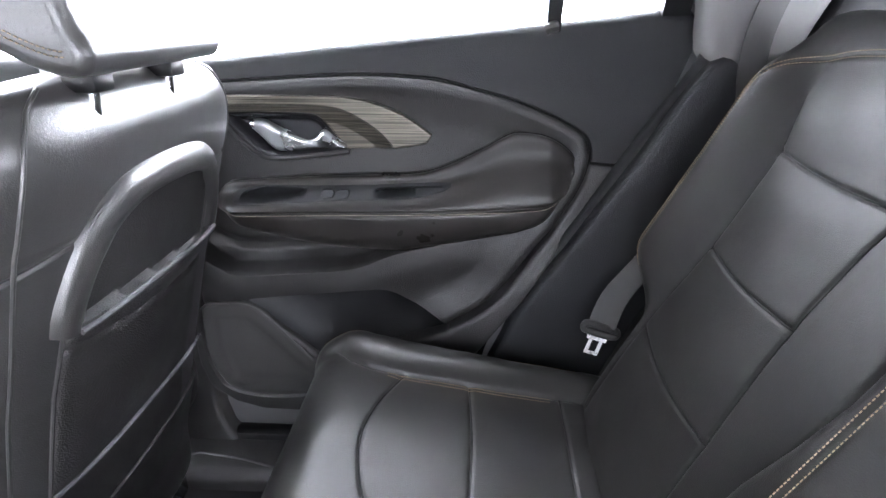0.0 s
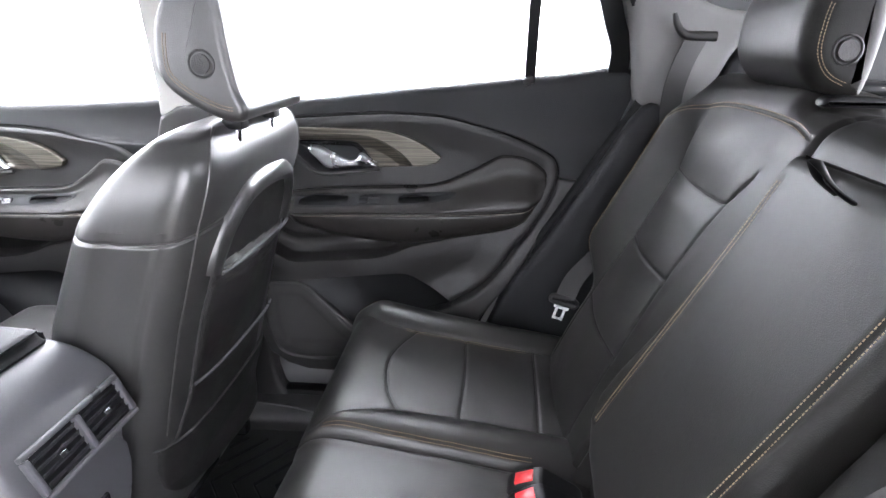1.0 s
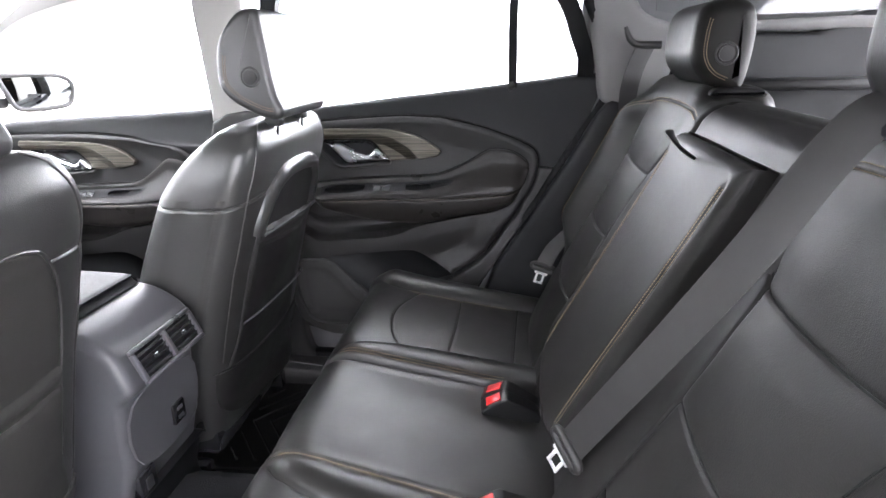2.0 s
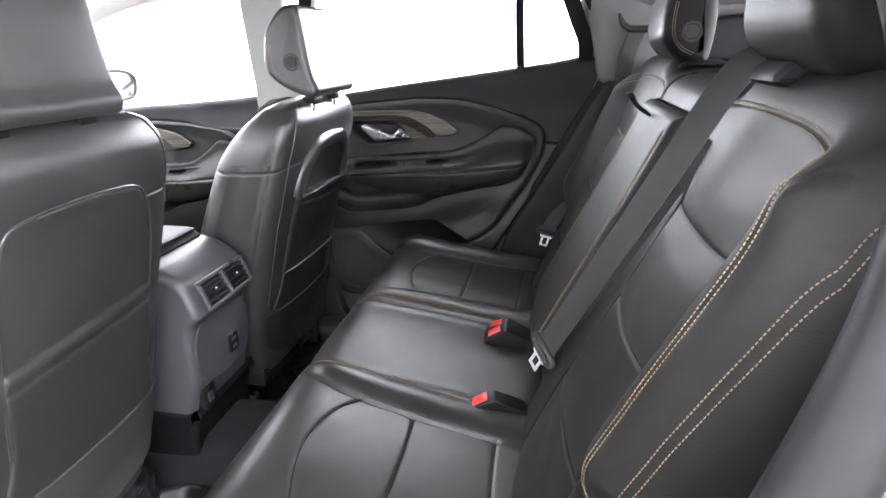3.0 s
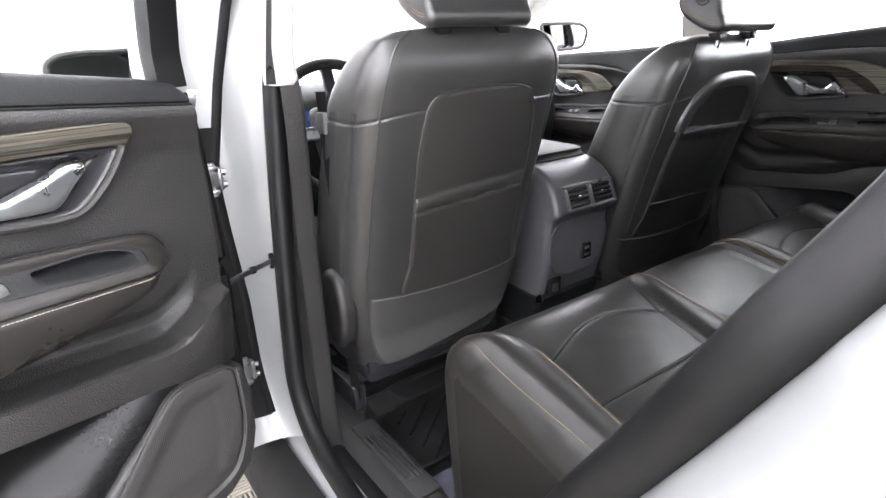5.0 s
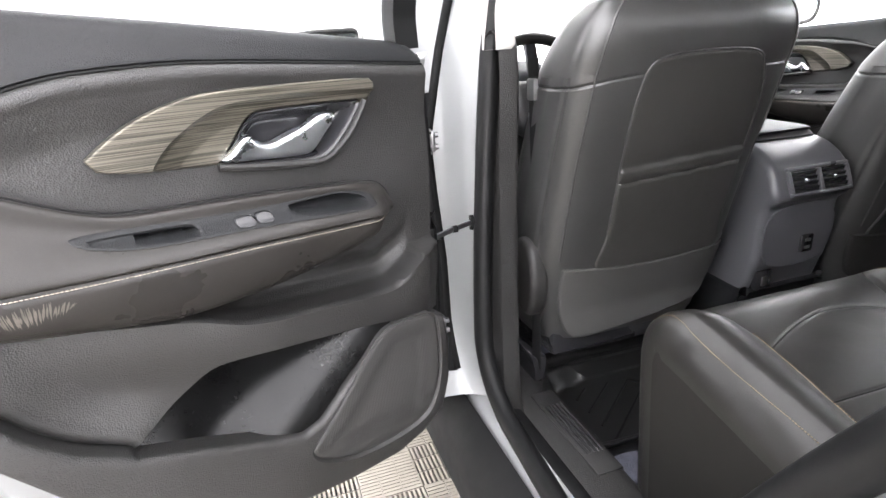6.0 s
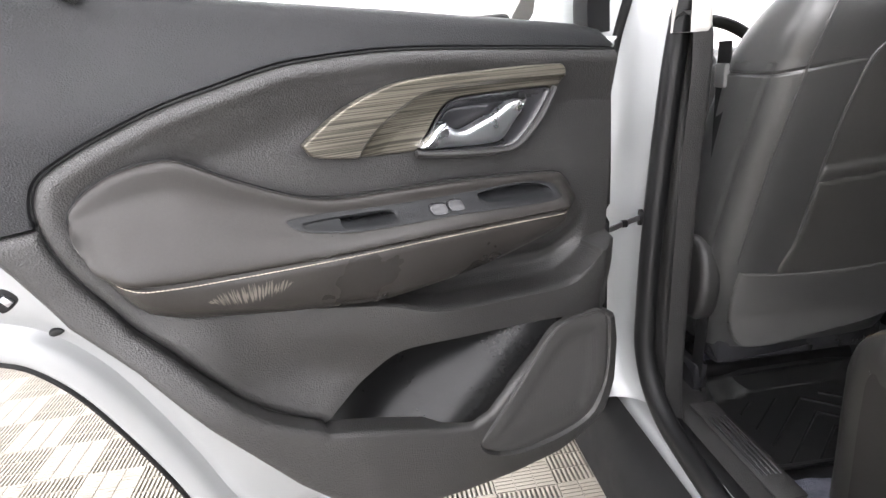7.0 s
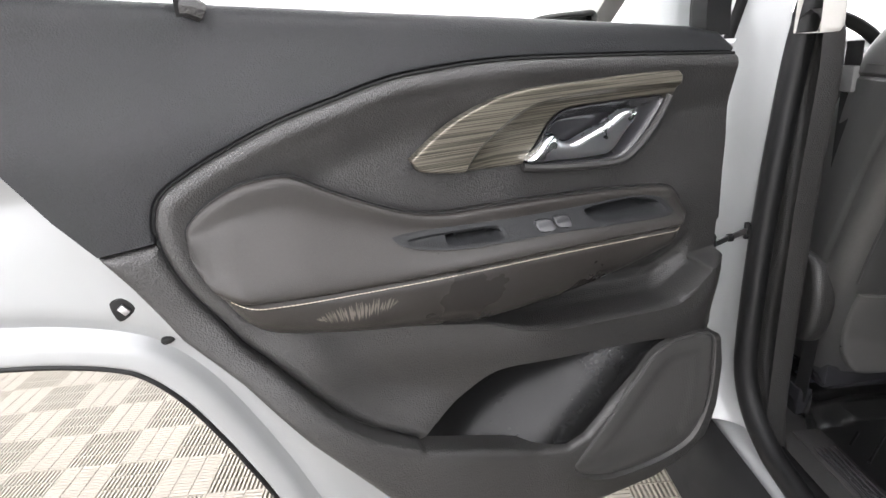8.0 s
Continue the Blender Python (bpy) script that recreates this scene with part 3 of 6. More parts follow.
for z, y in zip(bead_z, bead_y):
    if z < 1.12:
        ys = np.linspace(y, -0.93, 8)
        xs = np.interp(-ys, [0.735, 0.748, 0.768, 0.80, 0.84, 0.90, 0.93], [-0.612, -0.632, -0.662, -0.682, -0.690, -0.700, -0.72]) + 0.10 * (max(0, 0.62 - z) / 0.2) ** 1.5
        gap_rows.append([(x + 0.006, w, z) for x, w in zip(xs, ys)] + [(x + 0.001, w, z) for x, w in zip(xs[::-1], ys[::-1])])
body_piece("door_gap_shade", loft(gap_rows), RUBBER_MATT, "black sheet drawn as the shade in the gap beside the hinges", "door seal")
body_piece("sill", sweep([(-0.86, 0, 0), (0.35, 0, 0)], [(0.742, 0.452), (0.775, 0.447), (0.79, 0.437), (0.80, 0.41), (0.815, 0.385), (0.825, 0.36), (0.825, 0.26), (0.742, 0.26)], up=(0, 0, 1)), PAINT, "white silver painted door sill", "car body")
body_piece("outer_sill_cover", sweep([(-0.9, 0, 0), (0.35, 0, 0)], [(0.800, 0.440), (0.812, 0.434), (0.832, 0.420), (0.850, 0.395), (0.862, 0.36), (0.862, 0.26), (0.845, 0.25), (0.835, 0.36), (0.82, 0.39), (0.805, 0.42)], up=(0, 0, 1)), RUBBER_MATT, "black plastic outer sill cover", "car body")
quarter = curve([(0.04, 0.44), (0.09, 0.60), (0.15, 0.735), (0.222, 0.865), (0.279, 0.958), (0.33, 1.045), (0.392, 1.157), (0.422, 1.23), (0.432, 1.29), (0.42, 1.37), (0.388, 1.46), (0.33, 1.55), (0.45, 1.62), (0.9, 1.60), (1.25, 1.45), (1.35, 1.1), (1.3, 0.5), (0.9, 0.70), (0.55, 0.76), (0.38, 0.62), (0.27, 0.42)], True, 6)


def quarter_y(u, v, h):
    d = near(np.stack([u, v], 1), seal_xz, True)[0]
    y = seal_y(u, np.minimum(v, 1.35)) + 0.25 * np.maximum(0, v - 1.35) - 0.004 - 0.035 * step01(d, 0.012, 0.05) - 0.035 * step01(d, 0.095, 0.135) - 0.03 * step01(d, 0.16, 0.30)
    return np.stack([u, y - h, v], 1)


body_piece("rear_quarter_panel", relief(quarter, 0.011, lambda u, v, d: edge_round(d, 0.008), 0.04, quarter_y, [(closed(seal_xz), (-0.012, -0.019, -0.026, -0.033, -0.04, -0.05, -0.065, -0.085, -0.093, -0.10, -0.107, -0.116, -0.125, -0.14, -0.16))]), PAINT, "white silver painted quarter panel behind the open door", "car body")
body_piece("front_left_outer_side", relief([(-1.75, 0.36), (-0.83, 0.36), (-0.83, 1.16), (-1.8, 1.08)], 0.03, lambda u, v, d: edge_round(d, 0.03), 0.15, lambda u, v, h: np.stack([u, -0.91 - h, v], 1)), PAINT, "white silver painted closed front door", "car door")
body_piece("front_left_door_trim", relief([(-1.75, 0.40), (-0.80, 0.40), (-0.78, 1.19), (-1.75, 1.15)], 0.03, lambda u, v, d: edge_round(d, 0.02), 0.02, lambda u, v, h: np.stack([u, -0.75 + h, v], 1)), PLASTIC, "black inner trim of the closed front door", "car door")

# ---------------------------------------------------------------- doors
HINGE = (-0.636, -0.9075)
BASE = 0.1455     # the upper trim's distance from the hinge line
CREASE = curve([(0.074, 1.176), (0.272, 1.190), (0.438, 1.199), (0.547, 1.195), (0.594, 1.189), (0.647, 1.176), (0.709, 1.160), (0.771, 1.137), (0.812, 1.118), (0.837, 1.102), (0.848, 1.080), (0.850, 1.057), (0.844, 1.024), (0.829, 0.987), (0.808, 0.951), (0.791, 0.919), (0.762, 0.882), (0.731, 0.837), (0.696, 0.791), (0.657, 0.755), (0.605, 0.724)], per=5)
POCKET_WALL = curve([(0.194, 0.775), (0.236, 0.746), (0.307, 0.690), (0.340, 0.640), (0.385, 0.605), (0.45, 0.605), (0.55, 0.640), (0.65, 0.695), (0.70, 0.77), (0.62, 0.83), (0.48, 0.85), (0.34, 0.84), (0.23, 0.815), (0.188, 0.785)], True, 5)
LEDGE = curve([(0.86, 1.00), (0.80, 0.965), (0.742, 0.930), (0.60, 0.903), (0.499, 0.884), (0.441, 0.862), (0.388, 0.851), (0.292, 0.843), (0.199, 0.836), (0.161, 0.848), (0.130, 0.870), (0.118, 0.879), (0.03, 0.882)], per=6)
STITCH = curve([(0.176, 0.962), (0.202, 0.961), (0.397, 0.967), (0.554, 0.971), (0.688, 0.978), (0.748, 0.983), (0.781, 0.989), (0.803, 1.000)], per=8)
PAD_TOP = curve([(0.803, 1.000), (0.814, 1.020), (0.821, 1.043), (0.821, 1.062), (0.814, 1.073), (0.792, 1.090), (0.762, 1.102), (0.722, 1.106), (0.699, 1.099), (0.665, 1.079), (0.616, 1.054), (0.577, 1.038), (0.534, 1.029), (0.457, 1.026), (0.373, 1.022), (0.282, 1.016), (0.200, 1.008), (0.178, 0.997), (0.166, 0.980), (0.170, 0.965), (0.176, 0.962)], per=5)
PAD_LOW = curve([(0.803, 0.999), (0.789, 0.970), (0.770, 0.949), (0.742, 0.935), (0.693, 0.922), (0.626, 0.908), (0.553, 0.895), (0.499, 0.888), (0.387, 0.894), (0.295, 0.909), (0.216, 0.930), (0.186, 0.948), (0.176, 0.961)], per=6)
PLATE = curve([(0.607, 1.015), (0.591, 1.019), (0.466, 1.011), (0.349, 1.007), (0.266, 1.006), (0.216, 0.997), (0.206, 0.985), (0.230, 0.976), (0.384, 0.985), (0.467, 0.988), (0.536, 0.992), (0.589, 1.003)], True, 5)
CUP_A = curve([(0.592, 1.0095), (0.53, 0.996), (0.476, 0.992), (0.472, 1.0035), (0.53, 1.0075)], True, 5)
CUP_B = curve([(0.342, 1.000), (0.328, 1.0025), (0.262, 1.002), (0.224, 0.992), (0.230, 0.982), (0.290, 0.984), (0.330, 0.990)], True, 5)
INLAY = np.concatenate([curve([(0.570, 1.099), (0.547, 1.116), (0.516, 1.135), (0.478, 1.150), (0.439, 1.160), (0.392, 1.164), (0.316, 1.165), (0.234, 1.165), (0.183, 1.163)], per=5),
                        curve([(0.176, 1.157), (0.177, 1.142), (0.187, 1.122)], per=4), curve([(0.203, 1.133), (0.251, 1.134), (0.315, 1.134), (0.359, 1.131), (0.380, 1.114), (0.393, 1.097), (0.415, 1.070)], per=5),
                        curve([(0.418, 1.069), (0.475, 1.072), (0.536, 1.079), (0.561, 1.085)], per=5)])
FOLD = curve([(0.506, 1.070), (0.482, 1.099), (0.449, 1.123), (0.409, 1.142), (0.359, 1.148), (0.271, 1.149), (0.170, 1.145)], per=5)
HANDLE_CUP = np.concatenate([curve([(0.203, 1.132), (0.251, 1.133), (0.315, 1.133), (0.359, 1.130), (0.380, 1.113), (0.393, 1.096), (0.415, 1.070)], per=5),
                             curve([(0.405, 1.066), (0.359, 1.060), (0.286, 1.055), (0.258, 1.061), (0.228, 1.087), (0.208, 1.112), (0.197, 1.128)], per=5)])
LEVER = curve([(0.414, 1.073), (0.400, 1.087), (0.384, 1.100), (0.370, 1.102), (0.360, 1.092), (0.345, 1.088), (0.325, 1.094), (0.292, 1.106), (0.269, 1.118), (0.248, 1.120), (0.239, 1.112), (0.259, 1.090), (0.282, 1.067), (0.305, 1.064), (0.35, 1.066)], True, 5)
SPEAKER = curve([(0.370, 0.598), (0.362, 0.616), (0.311, 0.669), (0.260, 0.727), (0.222, 0.762), (0.187, 0.770), (0.135, 0.767), (0.118, 0.760), (0.109, 0.741), (0.108, 0.656), (0.124, 0.595), (0.151, 0.559), (0.216, 0.545), (0.296, 0.550), (0.351, 0.574)], True, 5)
ARCH = curve([(0.70, 0.470), (0.745, 0.51), (0.775, 0.57), (0.803, 0.651), (0.818, 0.690), (0.843, 0.751), (0.876, 0.820), (0.910, 0.867), (0.941, 0.889), (0.993, 0.909), (1.043, 0.922), (1.12, 0.94)], per=6)


def across(line, s):
    o = np.argsort(line[:, 0])
    return np.interp(s, line[o, 0], line[o, 1])


def two_d(u, v):
    return np.stack([u, v], 1)


BELT_TOP = np.array([(0.072, 1.192), (0.088, 1.206), (0.131, 1.216), (0.274, 1.232), (0.436, 1.249), (0.573, 1.262), (0.679, 1.273), (0.757, 1.281), (0.86, 1.292), (0.949, 1.305), (1.0, 1.303)])


def h_upper(u, v, d):
    c = near(two_d(u, v), CREASE)[0]
    return -0.022 * step01(v, 1.14, 1.26) + edge_round(near(two_d(u, v), BELT_TOP)[0], 0.018) - 0.006 * np.exp(-(c / 0.0026) ** 2)


def h_middle(u, v, d):
    p = two_d(u, v)
    c = near(p, CREASE)[0]
    h = -0.007 * np.exp(-(c / 0.0026) ** 2) + 0.004 * np.exp(-((c - 0.014) / 0.010) ** 2) - 0.012 * step01(c, 0.02, 0.08)
    low = across(LEDGE, u) - v
    h = h + 0.050 * step01(low, -0.003, 0.007) * (1 - 0.62 * step01(u, 0.38, 0.68)) * (1 - step01(u, 0.70, 0.80)) * (0.35 + 0.65 * step01(u, 0.065, 0.125)) - 0.012 * step01(low, 0.03, 0.12)
    h = h - 0.018 * (1 - step01(u, 0.58, 0.72)) * step01(-low, 0.0, 0.02) * step01(0.06 + low, 0, 0.03) * step01(u, 0.11, 0.18)
    return h  - 0.035 * step01(signed(p, HANDLE_CUP)[0], -0.003, 0.005)


def pocket_depth(p):
    rim = np.maximum(0.0, (p - np.array([0.194, 0.775])) @ np.array([0.569, 0.823]) + 0.006)
    return 0.002 + 0.140 * (1 - np.cos(0.5 * math.pi * np.clip(rim / 0.145, 0, 1)))


def h_pocket(u, v, d):
    """Satin inner wall of the door pocket, a ramp that falls away from the speaker's side."""
    return 0.032 - pocket_depth(two_d(u, v))


def h_edge(u, v, d):
    return 0.004 + 0.038 * step01(1.0 - v, 0.02, 0.22) + edge_round(d, 0.010) - 0.012 * step01(0.60 - v, 0.0, 0.12) - 0.014 * step01(signed(two_d(u, v), SPEAKER)[0], -0.002, 0.008)


PAD_UP = np.vstack([PAD_TOP[15:-15], (0.160, 0.985)])
PAD_DOWN = np.vstack([STITCH, (0.814, 1.018), (0.824, 1.045)])


def h_pad(u, v, d):
    """Armrest pad: upright at the door, curving out into a flat top that rolls over at the seam."""
    p = two_d(u, v)
    a = near(p, PAD_TOP[5:-8])[0]
    top, low = across(PAD_UP, u), across(PAD_DOWN, u)
    f = np.clip((top - v) / np.maximum(top - low, 0.012), 0, 1)
    h = 0.017 + 0.042 * step01(f, 0.22, 0.96) + edge_round(a, 0.008) + edge_round(near(p, STITCH)[0], 0.006)
    h = h * (0.35 + 0.65 * step01(u, 0.158, 0.215))
    return h * (1 - 0.40 * step01(u, 0.775, 0.825))


def h_pad_cut(u, v, d):
    return h_pad(u, v, d) - 0.03 * step01(signed(two_d(u, v), PLATE)[0], 0.0012, 0.004)


def h_roll(u, v, d):
    top, low = across(STITCH, u), across(PAD_LOW, u)
    r = np.clip((top - v) / np.maximum(top - low, 0.010), 0, 1)
    h = 0.026 + 0.034 * np.sqrt(np.maximum(0, 1 - r ** 2.6)) - 0.005 * step01(0.10 - r, 0, 0.10)
    h = h * (0.35 + 0.65 * step01(u, 0.170, 0.225))
    return h * (1 - 0.45 * step01(u, 0.765, 0.81))


def h_plate(u, v, d):
    p = two_d(u, v)
    h = h_pad(u, v, d) + 0.0015 + edge_round(d, 0.003)
    for cup in (CUP_A, CUP_B):
        h = h - 0.020 * step01(signed(p, cup)[0], 0.0, 0.0038)
    return h


def h_inlay(u, v, d):
    p = two_d(u, v)
    f, q = near(p, FOLD)
    below = step01(across(FOLD, u) - v, -0.001, 0.004) * step01(0.506 - u, 0, 0.003) + (1 - step01(0.506 - u, 0, 0.003)) * 0
    return 0.003 + edge_round(d, 0.0025) + 0.006 * (1 - below) - below * np.minimum(0.010, f * 0.35)


def h_cup(u, v, d):
    return -0.001 - 0.026 * step01(d, 0.0, 0.018)


def h_lever(u, v, d):
    return 0.0015 + 0.010 * step01(u, 0.36, 0.41) + edge_round(d, 0.009)


def h_speaker(u, v, d):
    return 0.0405 - 0.005 * np.exp(-(d / 0.003) ** 2) - 0.003 * step01(d, 0.02, 0.05) - 0.010 * step01(0.62 - v, 0, 0.1)


def build_door(name, m, flip, label, warp=None, drop=0.0, full=True, window=True, sink=0.0):
    """A car door with its trim; flip mirrors it to the right side of the car."""
    s = -1 if flip else 1
    ob = thing(name, m, label, "car door")

    def place(u, v, h):
        uu = u if warp is None else warp(u)
        v = v - sink * step01(v, 1.13, 1.20) * np.clip((u - 0.15) / 0.8, 0, 1)
        return np.stack([uu, s * (BASE + h), v + drop], 1)

    def add_part(nm, data, material, lab="", parent=None, angle=40):
        return part(nm, data, material, parent or ob, lab, flip=not flip, angle=angle)

    outline = np.concatenate([curve([(0.035, 0.47), (0.030, 0.8), (0.045, 1.16), (0.08, 1.185), (0.45, 1.225), (0.757, 1.257), (0.95, 1.28)], per=5), curve([(1.08, 1.30), (1.13, 1.27), (1.13, 1.10), (1.12, 0.94)], per=4), ARCH[::-1][1:]])
    add_part("inner_skin", relief(outline, 0.0065, lambda u, v, d: -0.075 + edge_round(d, 0.006) + 0.05 * step01(v, 1.1, 1.2) - 0.012 * np.exp(-((d - 0.045) / 0.012) ** 2) - 0.085 * step01(signed(two_d(u, v), POCKET_WALL)[0], -0.02, 0.0), 0.03, place, (), (0.0008, 0.002, 0.004, 0.007, 0.012, 0.02, 0.027, 0.033, 0.039, 0.045, 0.051, 0.057, 0.064, 0.075)), PAINT, "white silver painted steel inner skin")
    add_part("outer_skin", relief(outline, 0.015, lambda u, v, d: np.full_like(u, -0.165) + 0.02 * step01(v, 1.0, 1.3), 0.012, place), PAINT, "white silver painted outer skin")
    rim = even(outline, 0.02)
    lo_ = place(rim[:, 0], rim[:, 1], np.full(len(rim), -0.165))
    hi_ = place(rim[:, 0], rim[:, 1], np.full(len(rim), -0.085))
    n = len(rim)
    add_part("edge_flange", ([tuple(p) for p in lo_] + [tuple(p) for p in hi_], [(i, (i + 1) % n, n + (i + 1) % n, n + i) for i in range(n - 1)]), PAINT)
    if full:
        al = even(ARCH, 0.012)
        t_ = np.gradient(al, axis=0)
        al = al + np.stack([t_[:, 1], -t_[:, 0]], 1) / np.linalg.norm(t_, axis=1)[:, None] * 0.004
        arch3 = place(al[:, 0], al[:, 1], np.full(len(al), -0.084))
        add_part("arch_seal", tube(arch3, 0.0045, 8), RUBBER, "black rubber seal along the wheel arch")
    if full:
        edge = np.array([(0.20, 0.487), (0.10, 0.51), (0.062, 0.58), (0.052, 0.75), (0.050, 0.95), (0.056, 1.12), (0.066, 1.19)])
        edge = curve(edge, per=6)
        add_part("door_edge_seal", tube(place(edge[:, 0], edge[:, 1], np.full(len(edge), -0.045)), 0.012, 8), RUBBER, "black rubber seal along the door's front edge")
    # trim
    belt = [(0.074, 1.177), (0.072, 1.192), (0.088, 1.206), (0.131, 1.216), (0.274, 1.232), (0.436, 1.249), (0.573, 1.262), (0.679, 1.273), (0.757, 1.281), (0.86, 1.292), (0.949, 1.305), (1.0, 1.303), (1.005, 1.24), (0.965, 1.148), (0.935, 1.093), (0.907, 1.051), (0.853, 1.055)]
    k = int(np.argmin(np.abs(CREASE[:, 1] - 1.057) + (CREASE[:, 0] < 0.8)))
    add_part("upper_panel", relief(np.concatenate([np.array(belt), CREASE[:k][::-1]]), 0.0055, h_upper, 0.03, place), PLASTIC_SOFT, "smooth black upper door trim")
    mid = np.concatenate([CREASE, curve([(0.600, 0.722), (0.565, 0.746), (0.522, 0.775), (0.495, 0.793), (0.470, 0.801), (0.425, 0.801), (0.340, 0.793), (0.238, 0.781), (0.196, 0.773)], per=4), np.array([(0.130, 0.762), (0.080, 0.752), (0.078, 0.80), (0.075, 0.865), (0.073, 0.905), (0.070, 0.96), (0.068, 1.051)])])
    add_part("middle_panel", relief(mid, 0.0036 if not flip else 0.005, h_middle, 0.02, place, [(LEDGE, (-0.006, -0.003, -0.001, 0.001, 0.003, 0.005, 0.008)), (closed(HANDLE_CUP), (-0.005, -0.002, 0.001, 0.004))]), PLASTIC, "grained black plastic middle door panel with a storage pocket")
    add_part("storage_pocket", relief(POCKET_WALL, 0.006, h_pocket, 0.002, place), PLASTIC_SATIN if not flip else PLASTIC_SOFT, "satin inner wall of the storage pocket, blackened for its shade")
    strip = np.concatenate([np.array([(0.907, 1.048), (0.885, 1.010), (0.851, 0.940), (0.799, 0.874), (0.738, 0.779), (0.650, 0.655), (0.585, 0.580), (0.50, 0.530), (0.40, 0.512), (0.30, 0.503), (0.205, 0.505), (0.150, 0.524), (0.106, 0.561), (0.088, 0.623), (0.085, 0.70), (0.093, 0.750), (0.130, 0.759), (0.196, 0.770), (0.236, 0.743), (0.307, 0.687), (0.348, 0.651), (0.379, 0.642), (0.427, 0.654), (0.518, 0.690), (0.600, 0.718)]), CREASE[k + 1:][::-1], np.array([(0.853, 1.052)])])
    if full:
        add_part("edge_trim", relief(strip, 0.006, h_edge, 0.03, place, [(closed(SPEAKER), (-0.002, 0.001, 0.004, 0.008))]), PLASTIC_LOW, "grained charcoal lower door trim")
        sp = add_part("speaker", relief(SPEAKER, 0.004, h_speaker, 0.02, place), GRILLE, "perforated black speaker grille")
        ring = even(np.vstack([SPEAKER, SPEAKER[:1]]), 0.006)[:-1]
        add_part("grille_surround", tube(place(ring[:, 0], ring[:, 1], 0.0385 - 0.010 * step01(0.62 - ring[:, 1], 0, 0.1)), 0.0020, 6, True), PLASTIC, "", sp)
        # Raised grey dots imitate the light caught by the edge holes.
        row = even(SPEAKER[5:34], 0.004)
        row = row + (SPEAKER.mean(0) - row) * 0.03
        p3 = place(row[:, 0], row[:, 1], np.full(len(row), 0.0385))
        tagged(add_part("perforation_glints", stitches(p3, np.tile((0.0, float(s), 0.0), (len(p3), 1)), 0.0022, 0.0026, 0.0006), PLASTIC_GREY, "grey dots drawn as glints on the row of perforations", sp), kind="stuff")
    # Black tubes draw the shadow line in the panel and armrest joints.
    line = even(CREASE, 0.008)
    add_part("panel_shadow_line", tube(place(line[:, 0], line[:, 1], np.full(len(line), -0.0048)), 0.0021, 6), RUBBER_MATT)
    line = even(PAD_TOP[6:-10], 0.008)
    add_part("armrest_shadow_line", tube(place(line[:, 0], line[:, 1], np.full(len(line), 0.004)), 0.0020, 6), RUBBER_MATT)
    pad = np.concatenate([STITCH[:-1], PAD_TOP[:-1]])
    arm = add_part("armrest", relief(pad, 0.0032 if not flip else 0.005, h_pad_cut, 0.02, place, [(closed(PLATE), (-0.004, -0.0027, -0.0012, 0.0, 0.0012, 0.0027, 0.004))]), DOOR_LEATHER, "dark brown leather armrest pad")
    add_part("armrest_roll", relief(np.concatenate([STITCH[:-1], PAD_LOW[:-1]]), 0.004, h_roll, 0.02, place), DOOR_LEATHER, "dark brown leather roll below the armrest seam", arm)
    st, nn = on_sheet(even(STITCH[6:-4] - np.array([0, 0.0035]), 0.01), h_roll, place, 0.0004)
    add_part("stitching", stitches(st, nn, 0.0036, 0.0010, 0.00042), THREAD_PALE, "pale contrast stitching along the seam", arm)["kind"] = "stuff"
    plate = add_part("switch_plate", relief(PLATE, 0.0022, h_plate, 0.006, place, [(closed(CUP_A), (0.0, 0.002, 0.004, -0.001)), (closed(CUP_B), (0.0, 0.002, 0.004, -0.001))], (0.0008, 0.002)), PLASTIC_SOFT, "black switch plate with two grip cups")
    for k2, (a, b) in enumerate(((0.372, 0.392), (0.398, 0.420))):
        sw = curve([(a, 0.990), (a, 1.0015), (b, 1.0025), (b, 0.9915)], True, 3)
        add_part("window_switch", relief(sw, 0.0025, lambda u, v, d: h_pad(u, v, d) + 0.0045 + edge_round(d, 0.002) + 0.003 * step01(v, 0.993, 1.001), 0.004, place), PLASTIC_GLOSS, "glossy black window switch", plate)
    inlay = add_part("inlay", relief(INLAY, 0.003, h_inlay, 0.012, place, [(FOLD, (-0.004, -0.0015, 0.0015, 0.004))]), TRIM, "brushed bronze inlay with fine dark lines")
    cup = add_part("handle_cup", relief(HANDLE_CUP, 0.0035, h_cup, 0.004, place), PLASTIC_GLOSS, "black cup behind the door handle")
    add_part("handle", relief(LEVER, 0.0025, h_lever, 0.010, place, (), (0.001, 0.0025)), CHROME, "satin chrome door handle", cup)
    bez = curve([(0.420, 1.067), (0.359, 1.058), (0.286, 1.052), (0.255, 1.058), (0.222, 1.085), (0.201, 1.112), (0.190, 1.131)], per=6)
    add_part("bezel", tube(place(bez[:, 0], bez[:, 1], np.full(len(bez), 0.001)), 0.0055, 8), PLASTIC, "", cup)
    # window frame, glass and divider
    if window:
        def up(u, v, h):
            return np.stack([u if warp is None else warp(u), s * (BASE - 0.045 + h - 0.30 * np.maximum(0, v - 1.25) * -1), v + drop], 1)
        fr = curve([(0.085, 1.20), (0.09, 1.30), (0.10, 1.44), (0.13, 1.53), (0.22, 1.572), (0.45, 1.59), (0.70, 1.585), (0.83, 1.555), (0.905, 1.49), (0.945, 1.40), (0.965, 1.35), (0.968, 1.30)], per=6)
        f3 = up(fr[:, 0], fr[:, 1], np.zeros(len(fr)))
